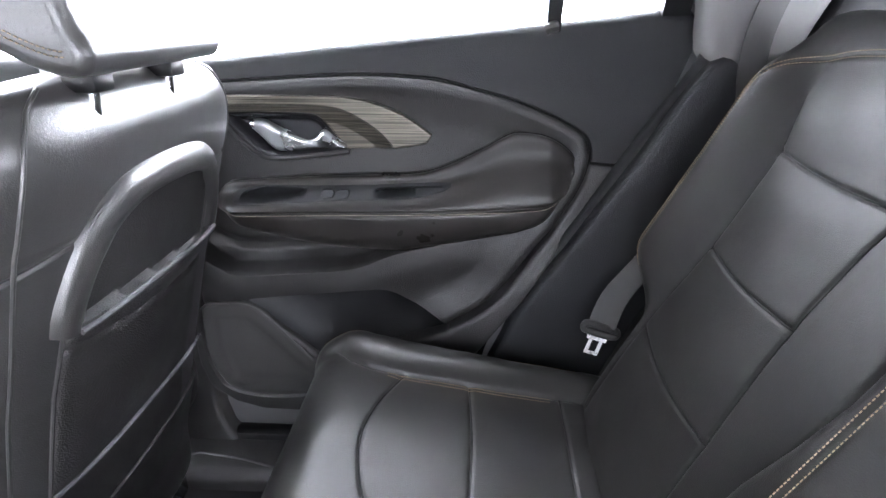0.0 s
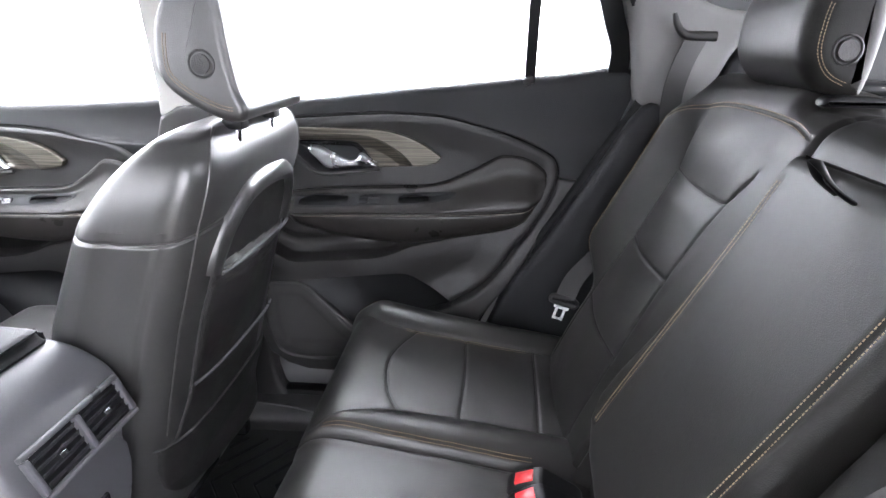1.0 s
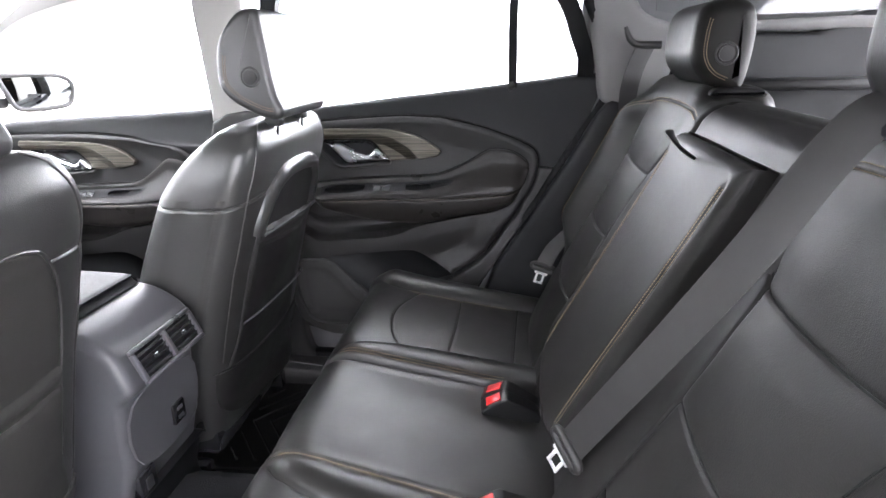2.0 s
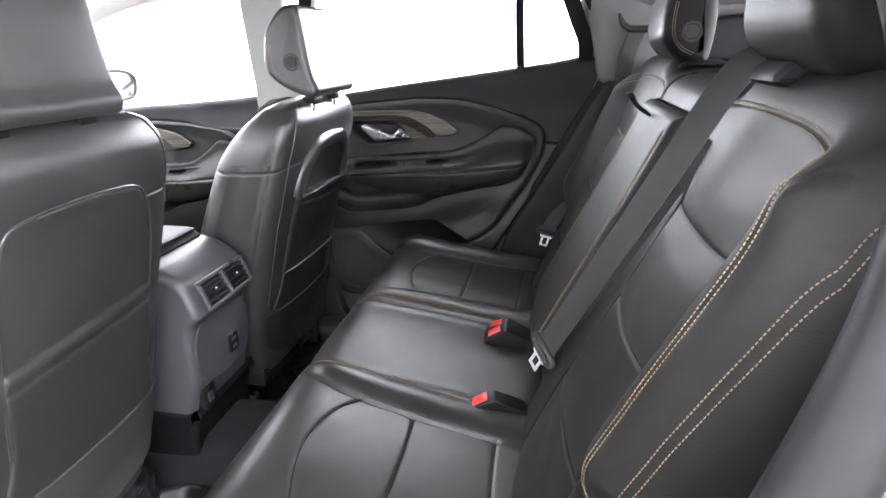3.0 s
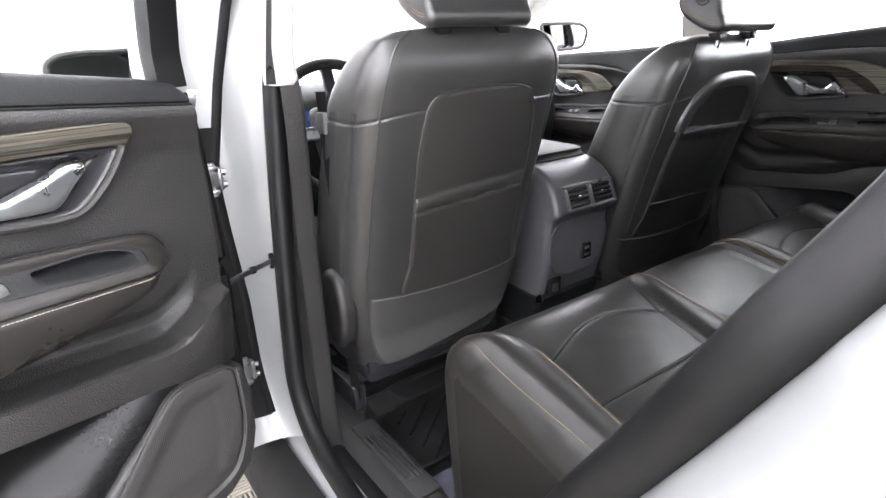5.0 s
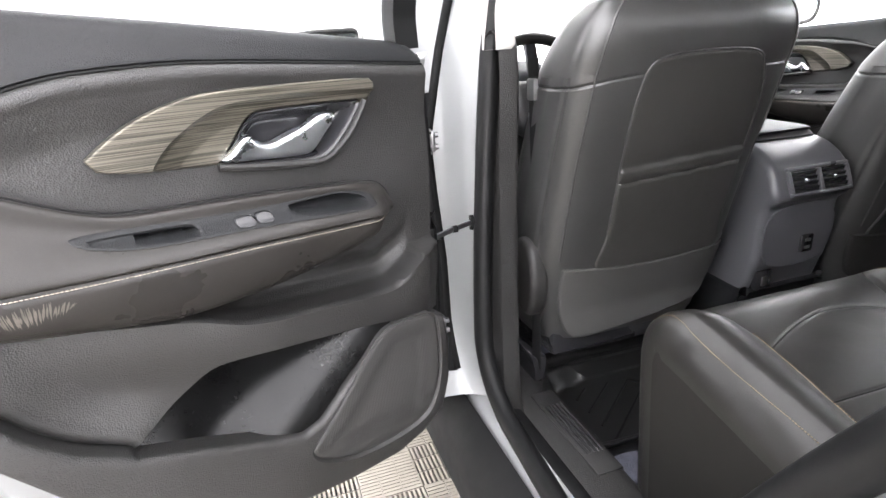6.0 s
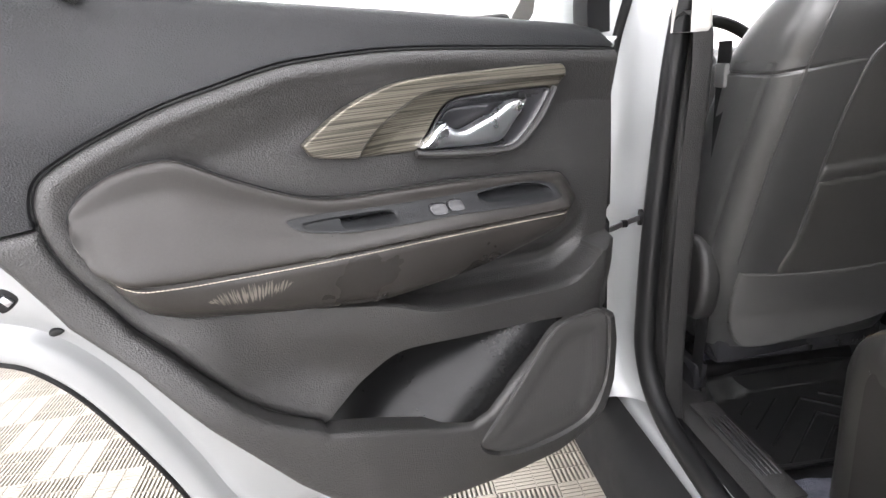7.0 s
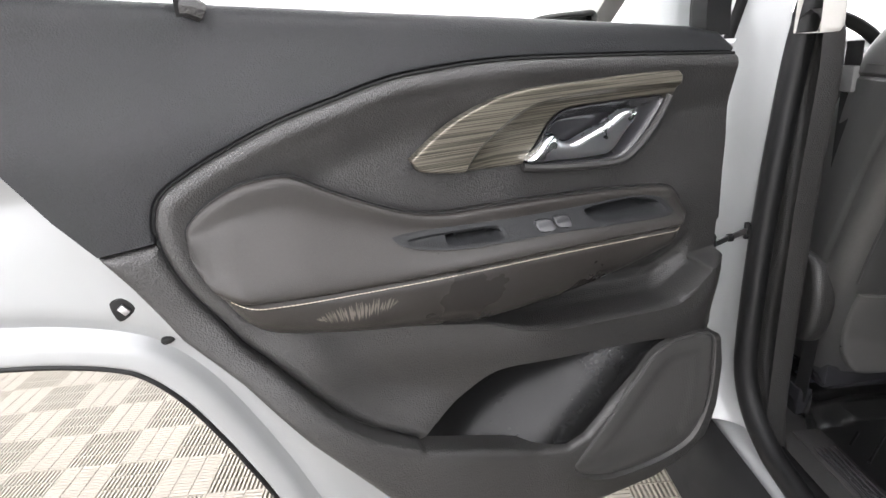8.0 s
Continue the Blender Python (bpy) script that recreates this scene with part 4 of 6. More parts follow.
        add_part("window_frame", sweep(f3, [(-0.022, -0.014), (0.022, -0.014), (0.022, 0.02), (-0.022, 0.02)], up=(0, 1, 0)), RUBBER, "black window frame")
        bar = up(np.array([0.772, 0.772, 0.776]), np.array([1.27, 1.42, 1.58]), np.full(3, 0.004))
        add_part("window_divider", sweep(bar, [(-0.012, -0.012), (0.012, -0.012), (0.012, 0.012), (-0.012, 0.012)], up=(0, 1, 0)), RUBBER, "black bar in front of the small fixed pane")
        foot = place(np.array([0.760, 0.768, 0.776]), np.array([1.272, 1.277, 1.279]), np.array([-0.015, -0.012, -0.015]))
        add_part("divider_foot", tube(foot, 0.010, 8), PLASTIC)
        g = np.concatenate([fr, np.array([(0.95, 1.285), (0.5, 1.235), (0.085, 1.195)])])
        pane = add_part("window_pane", prism(g, -0.012, -0.008, up), GLASS, "clear side window")
        pane.visible_shadow = False
    return ob


open_angle = -70.2
rear_left = build_door("rear_door", pose(HINGE[0], HINGE[1], 0, 0, 0, open_angle), False, "open rear car door, black trim, brown leather armrest, white paint")
rear_right = build_door("rear_door", pose(-0.648, 0.9135, 0), True, "closed rear car door with black trim and bronze inlay")
front_right = build_door("front_door", pose(-1.609, 0.9135, 0), True, "closed front car door with black trim and bronze inlay",
                         warp=lambda u: np.where(u > 0.57, 0.57 + (u - 0.57) * 0.75, u), drop=-0.028, full=False, window=False, sink=0.05)
for nm, outl in (("latch", [(0.927, 0.973), (0.912, 0.978), (0.901, 0.961), (0.921, 0.948)]), ("bolt_hole", [(0.886, 0.911), (0.880, 0.915), (0.873, 0.914), (0.870, 0.909), (0.876, 0.906), (0.883, 0.906)])):
    part(nm, relief(curve(outl, True, 4), 0.002, lambda u, v, d: -0.0745 + edge_round(d, 0.002), 0.01, lambda u, v, h: np.stack([u, BASE + h, v], 1)), RUBBER, rear_left, "dark latch opening in the painted skin", flip=True)
def scuff_strokes():
    rng = random.Random(4)
    data = []
    at_left = lambda u, v, h: np.stack([u, BASE + h, v], 1)
    for k in range(64):
        u = 0.624 + 0.080 * k / 63 + rng.uniform(-0.0012, 0.0012)
        e = math.sqrt(max(0.05, 1 - ((u - 0.664) / 0.04) ** 2))
        v0, v1 = 0.952 - 0.013 * e * rng.uniform(0.3, 1.0), 0.954 + 0.012 * e * rng.uniform(0.2, 1.0)
        w = rng.uniform(0.0003, 0.0012)
        lean = 0.006 * (u - 0.664) / 0.04 + rng.uniform(-0.001, 0.001)
        t = np.linspace(0, 1, 6)
        c = np.stack([u + lean * t, v0 + (v1 - v0) * t], 1)
        ww = w * np.sin(math.pi * np.clip(t, 0.04, 0.96))
        a, b = c - np.stack([ww, 0 * ww], 1), c + np.stack([ww, 0 * ww], 1)
        up = [tuple(p) for q in (a, b) for p in at_left(q[:, 0], q[:, 1], h_roll(q[:, 0], q[:, 1], 0) + 0.0005)]
        lo = [tuple(p) for q in (a, b) for p in at_left(q[:, 0], q[:, 1], h_roll(q[:, 0], q[:, 1], 0) - 0.0005)]
        n = 6
        f = [(i, i + 1, n + i + 1, n + i) for i in range(n - 1)]
        f += [(2 * n + i, 3 * n + i, 3 * n + i + 1, 2 * n + i + 1) for i in range(n - 1)]
        data.append((up + lo, f))
    return join(*data)


tagged(part("scuff", scuff_strokes(), SCUFF, rear_left, "pale scuff marks on the leather roll"), kind="stuff")
part("latch_claw", turned(box(-0.004, 0.004, -0.003, 0.003, -0.006, 0.006, 0.001), Matrix.Translation((0.913, BASE - 0.073, 0.963)) @ pose(0, 0, 0, 0, 35)), STEEL, rear_left, "bright latch claw")


# ---------------------------------------------------------------- rear bench
# the cushion's section from the back forwards and down over the front edge
C_PROF = even(curve([(0.29, 0.672), (0.18, 0.696), (0.08, 0.714), (0.0, 0.731), (-0.1, 0.752), (-0.17, 0.766), (-0.215, 0.769), (-0.250, 0.754), (-0.268, 0.718), (-0.270, 0.66), (-0.263, 0.55), (-0.255, 0.42)], per=10), 0.004)
C_LEN = np.arange(len(C_PROF)) * (np.linalg.norm(np.diff(C_PROF, axis=0), axis=1).sum() / (len(C_PROF) - 1))
C_NORM = np.stack([np.gradient(C_PROF[:, 1]), -np.gradient(C_PROF[:, 0])], 1)
C_NORM /= np.linalg.norm(C_NORM, axis=1)[:, None]
TOP_N = int(np.argmin(C_PROF[:, 0] > -0.21))


def t_of(x):
    """Length along the cushion's section at which its top lies at x."""
    return np.interp(-np.asarray(x, float), -C_PROF[:TOP_N, 0], C_LEN[:TOP_N])


def c_place(u, v, h):
    i = np.clip(v, 0, C_LEN[-1])
    p = np.stack([np.interp(i, C_LEN, C_PROF[:, k]) for k in (0, 1)], 1)
    n = np.stack([np.interp(i, C_LEN, C_NORM[:, k]) for k in (0, 1)], 1)
    n = n * np.where(n[:, 1:] + n[:, :1] * -0.2 < 0, -1, 1)
    q = p + n * h[:, None]
    return np.stack([q[:, 0], u, q[:, 1]], 1)


def x_line(pts, per=6):
    """A line on the cushion given as (y, x), carried to (y, length)."""
    c = curve(pts, per=per)
    return np.stack([c[:, 0], t_of(c[:, 1])], 1)


def both(lines):
    return [l * np.array([s, 1]) for l in lines for s in (1, -1)]


FRONT = C_LEN[-1]
T0 = float(t_of(-0.20))
SPLIT = [np.array([(0.165, t_of(0.12)), (0.160, t_of(0.0)), (0.152, t_of(-0.15)), (0.150, T0 + 0.02), (0.152, T0 + 0.25)])]
ROLL = [np.vstack([x_line([(0.268, 0.15), (0.262, 0.09), (0.256, 0.0), (0.240, -0.11), (0.222, -0.17)]), [(0.205, T0 + 0.01), (0.185, T0 + 0.03)]])]
OUTER = [np.vstack([x_line([(0.553, 0.17), (0.546, 0.08), (0.540, 0.0), (0.532, -0.11), (0.536, -0.17)]), [(0.55, T0 + 0.0), (0.57, T0 + 0.02)]])]
CROSS = [x_line([(0.258, -0.002), (0.40, 0.002), (0.540, -0.002)]), x_line([(0.238, -0.105), (0.29, -0.135), (0.37, -0.150), (0.45, -0.138), (0.532, -0.108)]), x_line([(0.265, 0.142), (0.41, 0.145), (0.553, 0.15)])]
EDGE = [np.vstack([x_line([(0.618, 0.18), (0.619, 0.0), (0.619, -0.15)]), [(0.618, T0 + 0.01), (0.616, T0 + 0.05), (0.614, T0 + 0.12), (0.612, T0 + 0.25)]])]
SEAM_W = (-0.010, -0.006, -0.0032, -0.0015, 0.0, 0.0015, 0.0032, 0.006, 0.010)


def seam(d, deep, wide=0.0021):
    """A sewn seam: a tight dark crease with the leather drawn in softly on both sides."""
    return deep * np.exp(-(d / wide) ** 2) + 0.20 * deep * np.exp(-(d / 0.007) ** 2)

C_DEEP, C_FINE = both(SPLIT), both(ROLL + OUTER + CROSS)


def h_cushion(u, v, d):
    p = two_d(np.abs(u), v)
    h = np.zeros_like(u)
    sp, ro, ou = near(p, SPLIT[0])[0], near(p, ROLL[0])[0], near(p, OUTER[0])[0]
    a = np.abs(u)
    front = step01(v, T0 - 0.02, T0 + 0.05)
    x_split = np.interp(v, SPLIT[0][:, 1], SPLIT[0][:, 0])
    x_roll = np.interp(v, ROLL[0][:, 1], ROLL[0][:, 0])
    x_out = np.interp(v, OUTER[0][:, 1], OUTER[0][:, 0])
    mid = step01(x_split - a, 0.0, 0.03)
    h += mid * (-0.006 + 0.006 * np.cos(np.clip(a / 0.16, 0, 1) * 1.57))
    on_roll = np.clip((a - x_split) / (x_roll - x_split + 1e-6), 0, 1) * (a < x_roll)
    h += 0.018 * np.sin(np.pi * on_roll) ** 0.7 * (1 - front)
    ins = np.clip((a - x_roll) / (x_out - x_roll + 1e-6), 0, 1)
    h += 0.006 * np.sin(np.pi * ins) * ((a > x_roll) & (a < x_out)) * (1 - front)
    bol = np.clip((a - x_out) / 0.10, 0, 1)
    h += 0.024 * np.sin(np.pi * np.clip(bol, 0, 1)) ** 0.8 * (a > x_out) * (1 - 0.6 * front)
    h -= seam(sp, 0.013, 0.004)
    for l in (ROLL[0], OUTER[0], *CROSS):
        h -= seam(near(p, l)[0], 0.003)
    h -= 0.004 * np.exp(-(near(p, EDGE[0])[0] / 0.008) ** 2)
    # soft wrinkles from use
    h += 0.0005 * np.sin(a * 60 + v * 23 + 2 * np.sin(v * 40)) * np.sin(v * 31 + 1.0)
    return h + edge_round(np.maximum(0, 0.648 - a), 0.045)


def seam_shade(lines, height, place, parent, r=0.0015):
    """A black tube in each seam that covers its highlight and draws the shade."""
    for l in lines:
        l = even(l, 0.006)
        p, n = on_sheet(l, height, place, 0.0006)
        part("seam", tube(p, r, 6), RUBBER_MATT, parent)


def seam_thread(name, lines, height, place, parent, off=(0.0,), lift=0.0006, step=0.008, mat_=None):
    data = []
    for l in lines:
        l = even(l, step)
        t = np.gradient(l, axis=0)
        nrm = np.stack([-t[:, 1], t[:, 0]], 1) / (np.linalg.norm(t, axis=1)[:, None] + 1e-9)
        for o in off:
            p, n = on_sheet(l + nrm * o, height, place, lift)
            data.append(stitches(p, n))
    return tagged(part(name, join(*data), mat_ or THREAD, parent, "tan contrast stitching"), kind="stuff")


bench = thing("rear_bench", pose(0, 0, 0), "black leather rear bench seat with tan stitching and fold-down armrest", "car seat")
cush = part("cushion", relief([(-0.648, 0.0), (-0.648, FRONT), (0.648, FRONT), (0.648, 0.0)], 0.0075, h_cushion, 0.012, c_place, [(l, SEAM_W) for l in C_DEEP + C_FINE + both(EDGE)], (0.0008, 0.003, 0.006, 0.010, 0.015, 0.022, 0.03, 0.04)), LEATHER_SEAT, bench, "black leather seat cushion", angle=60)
side_poly = np.vstack([(C_PROF - C_NORM * np.where(C_NORM[:, 1:] + C_NORM[:, :1] * -0.2 < 0, -1, 1) * 0.046)[::3], [(-0.20, 0.40), (0.24, 0.40)]])
for s in (1, -1):
    part("side_panel", relief(side_poly, 0.012, lambda u, v, d: np.zeros_like(u), 0.01, lambda u, v, h: np.stack([u, s * (0.6468 + h), v], 1)), LEATHER, cush, "black leather side of the cushion", flip=s < 0)
seam_shade(both(ROLL + OUTER + CROSS), h_cushion, c_place, cush)
seam_thread("cushion_stitching", [l[3:-6] for l in both(OUTER)], h_cushion, c_place, cush, (0.005, 0.013))
seam_thread("edge_stitching", both(EDGE), h_cushion, c_place, cush, (0.004,))
seam_thread("roll_stitching", [SPLIT[0][:-1] * np.array([s, 1]) + np.array([s * 0.014, 0]) for s in (1, -1)], h_cushion, c_place, cush, (-0.003, 0.003))

# the backrest's section from the cushion up and over the top
B_PROF = even(curve([(0.172, 0.66), (0.205, 0.745), (0.256, 0.855), (0.327, 0.994), (0.396, 1.130), (0.444, 1.232), (0.463, 1.275), (0.481, 1.297), (0.511, 1.306), (0.556, 1.300), (0.60, 1.285), (0.62, 1.24), (0.62, 1.10)], per=10), 0.004)
B_LEN = np.arange(len(B_PROF)) * (np.linalg.norm(np.diff(B_PROF, axis=0), axis=1).sum() / (len(B_PROF) - 1))
B_NORM = np.stack([-np.gradient(B_PROF[:, 1]), np.gradient(B_PROF[:, 0])], 1)
B_NORM /= np.linalg.norm(B_NORM, axis=1)[:, None]
B_TOP = int(np.argmax(B_PROF[:, 1]))


def b_of(z):
    return np.interp(np.asarray(z, float), B_PROF[:B_TOP, 1], B_LEN[:B_TOP])


def b_place(u, v, h):
    i = np.clip(v, 0, B_LEN[-1])
    p = np.stack([np.interp(i, B_LEN, B_PROF[:, k]) for k in (0, 1)], 1)
    n = np.stack([np.interp(i, B_LEN, B_NORM[:, k]) for k in (0, 1)], 1)
    q = p + n * h[:, None]
    return np.stack([q[:, 0], u, q[:, 1]], 1)


def z_line(pts, per=6):
    c = curve(pts, per=per)
    return np.stack([c[:, 0], b_of(c[:, 1])], 1)


# lines on one side of the backrest: (distance from the middle, height)
B_INNER = z_line([(0.262, 0.70), (0.276, 0.86), (0.292, 0.998), (0.286, 1.13), (0.262, 1.18)])
B_STITCH = z_line([(0.616, 0.70), (0.619, 0.86), (0.620, 1.00), (0.622, 1.077), (0.626, 1.165), (0.615, 1.205), (0.585, 1.236), (0.52, 1.256), (0.42, 1.262), (0.32, 1.262), (0.25, 1.258), (0.20, 1.248)])
B_PANEL = z_line([(0.262, 1.18), (0.286, 1.136), (0.34, 1.128), (0.44, 1.128), (0.528, 1.135)])
B_CROSS = z_line([(0.292, 0.998), (0.40, 0.994), (0.512, 1.000)])
B_LOW = z_line([(0.276, 0.858), (0.40, 0.855), (0.528, 0.864)])
B_IN_OUT = z_line([(0.535, 0.70), (0.530, 0.86), (0.514, 1.00), (0.516, 1.06), (0.528, 1.135), (0.555, 1.20)])
B_EDGE = z_line([(0.655, 0.70), (0.660, 0.90), (0.664, 1.04), (0.668, 1.12), (0.672, 1.21), (0.672, 1.25)])
B_SHOULDER = z_line([(0.612, 1.21), (0.635, 1.245), (0.65, 1.285)])
ARM_L, ARM_R, ARM_TOP = -0.166, 0.158, 1.222


def h_back(u, v, d):
    a = np.abs(u)
    p = two_d(a, v)
    z1 = float(b_of(1.25))
    x_st = np.interp(v, B_STITCH[:30, 1], B_STITCH[:30, 0])
    x_ed = np.interp(v, B_EDGE[:, 1], B_EDGE[:, 0])
    top = step01(v, float(b_of(1.20)), float(b_of(1.29)))
    x_in = np.interp(v, B_IN_OUT[:, 1], B_IN_OUT[:, 0])
    bol = np.clip((a - x_in) / (x_st - x_in + 1e-6), 0, 1.6)
    low = 1 - step01(v, float(b_of(0.86)), float(b_of(0.955)))
    h = 0.044 * np.sin(0.5 * np.pi * bol) ** 1.2 * (a > x_in) * (1 - top) * (1 - 0.8 * low)
    h += 0.010 * np.sin(np.pi * np.clip((a - 0.27) / 0.26, 0, 1)) * step01(float(b_of(1.128)) - v, 0.0, 0.045)
    up = signed(p, np.vstack([z_line([(0.28, 1.14), (0.40, 1.132), (0.53, 1.14), (0.565, 1.19), (0.55, 1.228), (0.50, 1.246), (0.40, 1.254), (0.26, 1.25), (0.25, 1.2)])]))[0]
    h += 0.004 * step01(up, 0.0, 0.05)
    for l, g in ((B_STITCH, 0.005), (B_INNER, 0.006), (B_PANEL, 0.006), (B_CROSS, 0.006), (B_LOW, 0.005), (B_IN_OUT, 0.005), (B_EDGE, 0.006), (B_SHOULDER, 0.004)):
        h -= seam(near(p, l)[0], 0.5 * g)
    fall = edge_round(np.maximum(0, 0.690 - 0.095 * low - a), 0.075)
    # well behind the armrest
    well = step01(ARM_R + 0.006 - u, 0.0, 0.008) * step01(u - ARM_L + 0.006, 0.0, 0.008) * step01(float(b_of(ARM_TOP + 0.004)) - v, 0.0, 0.008)
    h += 0.0004 * np.sin(a * 52 + v * 19 + 2 * np.sin(v * 33)) * np.sin(v * 27)
    h = h - 0.028 * step01(0.30 - a, 0.0, 0.06) * step01(v, float(b_of(1.245)), float(b_of(1.30)))
    return h + fall - 0.03 * well - 0.010 * np.exp(-(np.abs(u - 0.178) / 0.005) ** 2)


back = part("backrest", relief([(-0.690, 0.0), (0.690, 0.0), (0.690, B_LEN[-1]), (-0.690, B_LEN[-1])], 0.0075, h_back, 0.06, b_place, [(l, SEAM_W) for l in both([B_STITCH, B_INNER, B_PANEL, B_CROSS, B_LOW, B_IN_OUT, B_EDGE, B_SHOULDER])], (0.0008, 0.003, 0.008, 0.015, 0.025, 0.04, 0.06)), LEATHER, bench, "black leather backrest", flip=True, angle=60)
seam_shade(both([B_INNER, B_PANEL, B_CROSS, B_LOW, B_IN_OUT]), h_back, b_place, back)
seam_thread("outer_stitching", [l[l[:, 1] > float(b_of(0.95))] for l in both([B_EDGE])], h_back, b_place, back, (0.0028, -0.0028))
seam_thread("back_stitching", [l[l[:, 1] > float(b_of(0.90))] for l in both([B_STITCH])], h_back, b_place, back, (0.004, -0.004))
arm_poly = curve([(ARM_L + 0.02, float(b_of(0.80))), (ARM_L + 0.01, float(b_of(1.0))), (ARM_L, float(b_of(ARM_TOP - 0.015))), (ARM_L + 0.015, float(b_of(ARM_TOP))), (0.0, float(b_of(ARM_TOP + 0.002))), (ARM_R - 0.015, float(b_of(ARM_TOP))), (ARM_R, float(b_of(ARM_TOP - 0.015))), (ARM_R + 0.004, float(b_of(1.0))), (ARM_R + 0.008, float(b_of(0.80)))], True, 4)
ARM_SEAM = [np.array([(y + (0.015 if y < 0 else 0.005) * (1.19 - z) / 0.37, float(b_of(z))) for z in (0.82, 0.95, 1.1, 1.19)]) for y in (ARM_L + 0.026, ARM_R - 0.026)]


def h_arm(u, v, d):
    h = 0.034 + edge_round(d, 0.022) + 0.006 * np.cos(np.clip(u / 0.15, -1, 1) * 1.5)
    for l in ARM_SEAM:
        h = h - 0.004 * np.exp(-(near(two_d(u, v), l)[0] / 0.004) ** 2)
    return h


arm = part("centre_armrest", relief(arm_poly, 0.005, h_arm, 0.06, b_place), LEATHER, bench, "folded-up black leather centre armrest", flip=True, angle=60)
seam_thread("armrest_stitching", ARM_SEAM, h_arm, b_place, arm, (0.005, -0.005))
loop3 = [(0.402, 0.020, 1.212), (0.376, 0.022, 1.232), (0.362, 0.012, 1.252), (0.360, -0.004, 1.250), (0.374, -0.014, 1.230), (0.402, -0.012, 1.212)]
part("pull_loop", tube(curve(loop3, per=6), 0.0065, 8, squash=0.4), RUBBER, arm, "black pull loop")


def headrest_data(prof, y0, y1, r):
    """A cushion with a side profile (x, z), drawn across the car and rounded at both ends."""
    prof = even(np.vstack([curve(prof, True, 8), curve(prof, True, 8)[:1]]), 0.006)[:-1]
    n = np.roll(prof, -1, 0) - np.roll(prof, 1, 0)
    n = np.stack([n[:, 1], -n[:, 0]], 1) / (np.linalg.norm(n, axis=1)[:, None] + 1e-9)
    c = prof.mean(0)
    n *= np.sign(((c - prof) * n).sum(1))[:, None]
    rings = []
    for t in np.linspace(0, 1, 9):
        rings.append((y0 + r * (1 - math.cos(t * math.pi / 2)), r * (1 - math.sin(t * math.pi / 2))))
    mids = [(y, 0.0) for y in np.linspace(y0 + r, y1 - r, 8)[1:-1]]
    rings = rings + mids + [(y0 + y1 - y, o) for y, o in rings[::-1]]
    out = []
    for y, o in rings:
        q = prof + n * o
        out.append([(a, y, b) for a, b in q])
    return loft(out), prof, n


def add_headrest(parent, prof, y0, y1, side, label, leather=LEATHER, r=0.022):
    data, outline, n = headrest_data(prof, y0, y1, r)
    hr = part("headrest", data, leather, parent, label, flip=False, angle=60)
    c = np.mean(prof, 0)
    yb = y0 if side < 0 else y1
    d = -1 if side < 0 else 1
    ring = [(c[0] + 0.0185 * math.cos(w), yb - d * 0.0006, c[1] - 0.012 + 0.0185 * math.sin(w)) for w in np.linspace(0, 2 * math.pi, 24, False)]
    cap = [(c[0] + 0.0135 * math.cos(w), yb + d * 0.003, c[1] - 0.012 + 0.0135 * math.sin(w)) for w in np.linspace(0, 2 * math.pi, 20, False)]
    cap0 = [(x, yb - d * 0.002, z) for x, y, z in cap]
    bt = part("release_button", join(tube(ring, 0.0022, 8, True, up=(0, 1, 0)), loft([cap0, cap])), PLASTIC, hr, "round black release button")
    th = []
    k = np.roll(np.arange(len(outline)), -int(np.argmax(n @ np.array([-0.5, -0.8]))))
    ccw = np.sum(outline[:, 0] * np.roll(outline[:, 1], -1) - outline[:, 1] * np.roll(outline[:, 0], -1)) > 0
    keep = k[int(len(k) * (0.22 if ccw else 0.42)):int(len(k) * (0.58 if ccw else 0.78))]
    for o in (0.017, 0.0215):
        p3 = np.array([(outline[i, 0] + n[i, 0] * o, yb + d * 0.0002, outline[i, 1] + n[i, 1] * o) for i in keep])
        th.append(stitches(p3, np.tile((0.0, float(d), 0.0), (len(keep), 1))))
    tagged(part("stitching", join(*th), THREAD, hr, "tan contrast stitching"), kind="stuff")
    return hr


R_HEAD = [(0.450, 1.372), (0.456, 1.335), (0.480, 1.305), (0.520, 1.289), (0.546, 1.294), (0.557, 1.35), (0.558, 1.408), (0.542, 1.440), (0.497, 1.447), (0.460, 1.428)]
for s in (1, -1):
    y0, y1 = (0.258, 0.50) if s > 0 else (-0.50, -0.258)
    hr = add_headrest(bench, R_HEAD, y0, y1, -s, "black leather rear headrest with tan stitching", LEATHER, 0.030)
    for dy in (-0.06, 0.06):
        part("headrest_post", tube([(0.523, (y0 + y1) / 2 + dy, 1.27), (0.529, (y0 + y1) / 2 + dy, 1.33)], 0.006, 10, up=(0, 1, 0)), CHROME, hr, "chrome headrest post")
    zb = [(0.488, 1.288), (0.506, 1.296), (0.556, 1.2955), (0.581, 1.290), (0.576, 1.280), (0.496, 1.280)]
    data, _, _ = headrest_data(zb, s * 0.385 - 0.135, s * 0.385 + 0.135, 0.008)
    part("headrest_base", data, RUBBER, bench, "black plastic collar under the headrest")

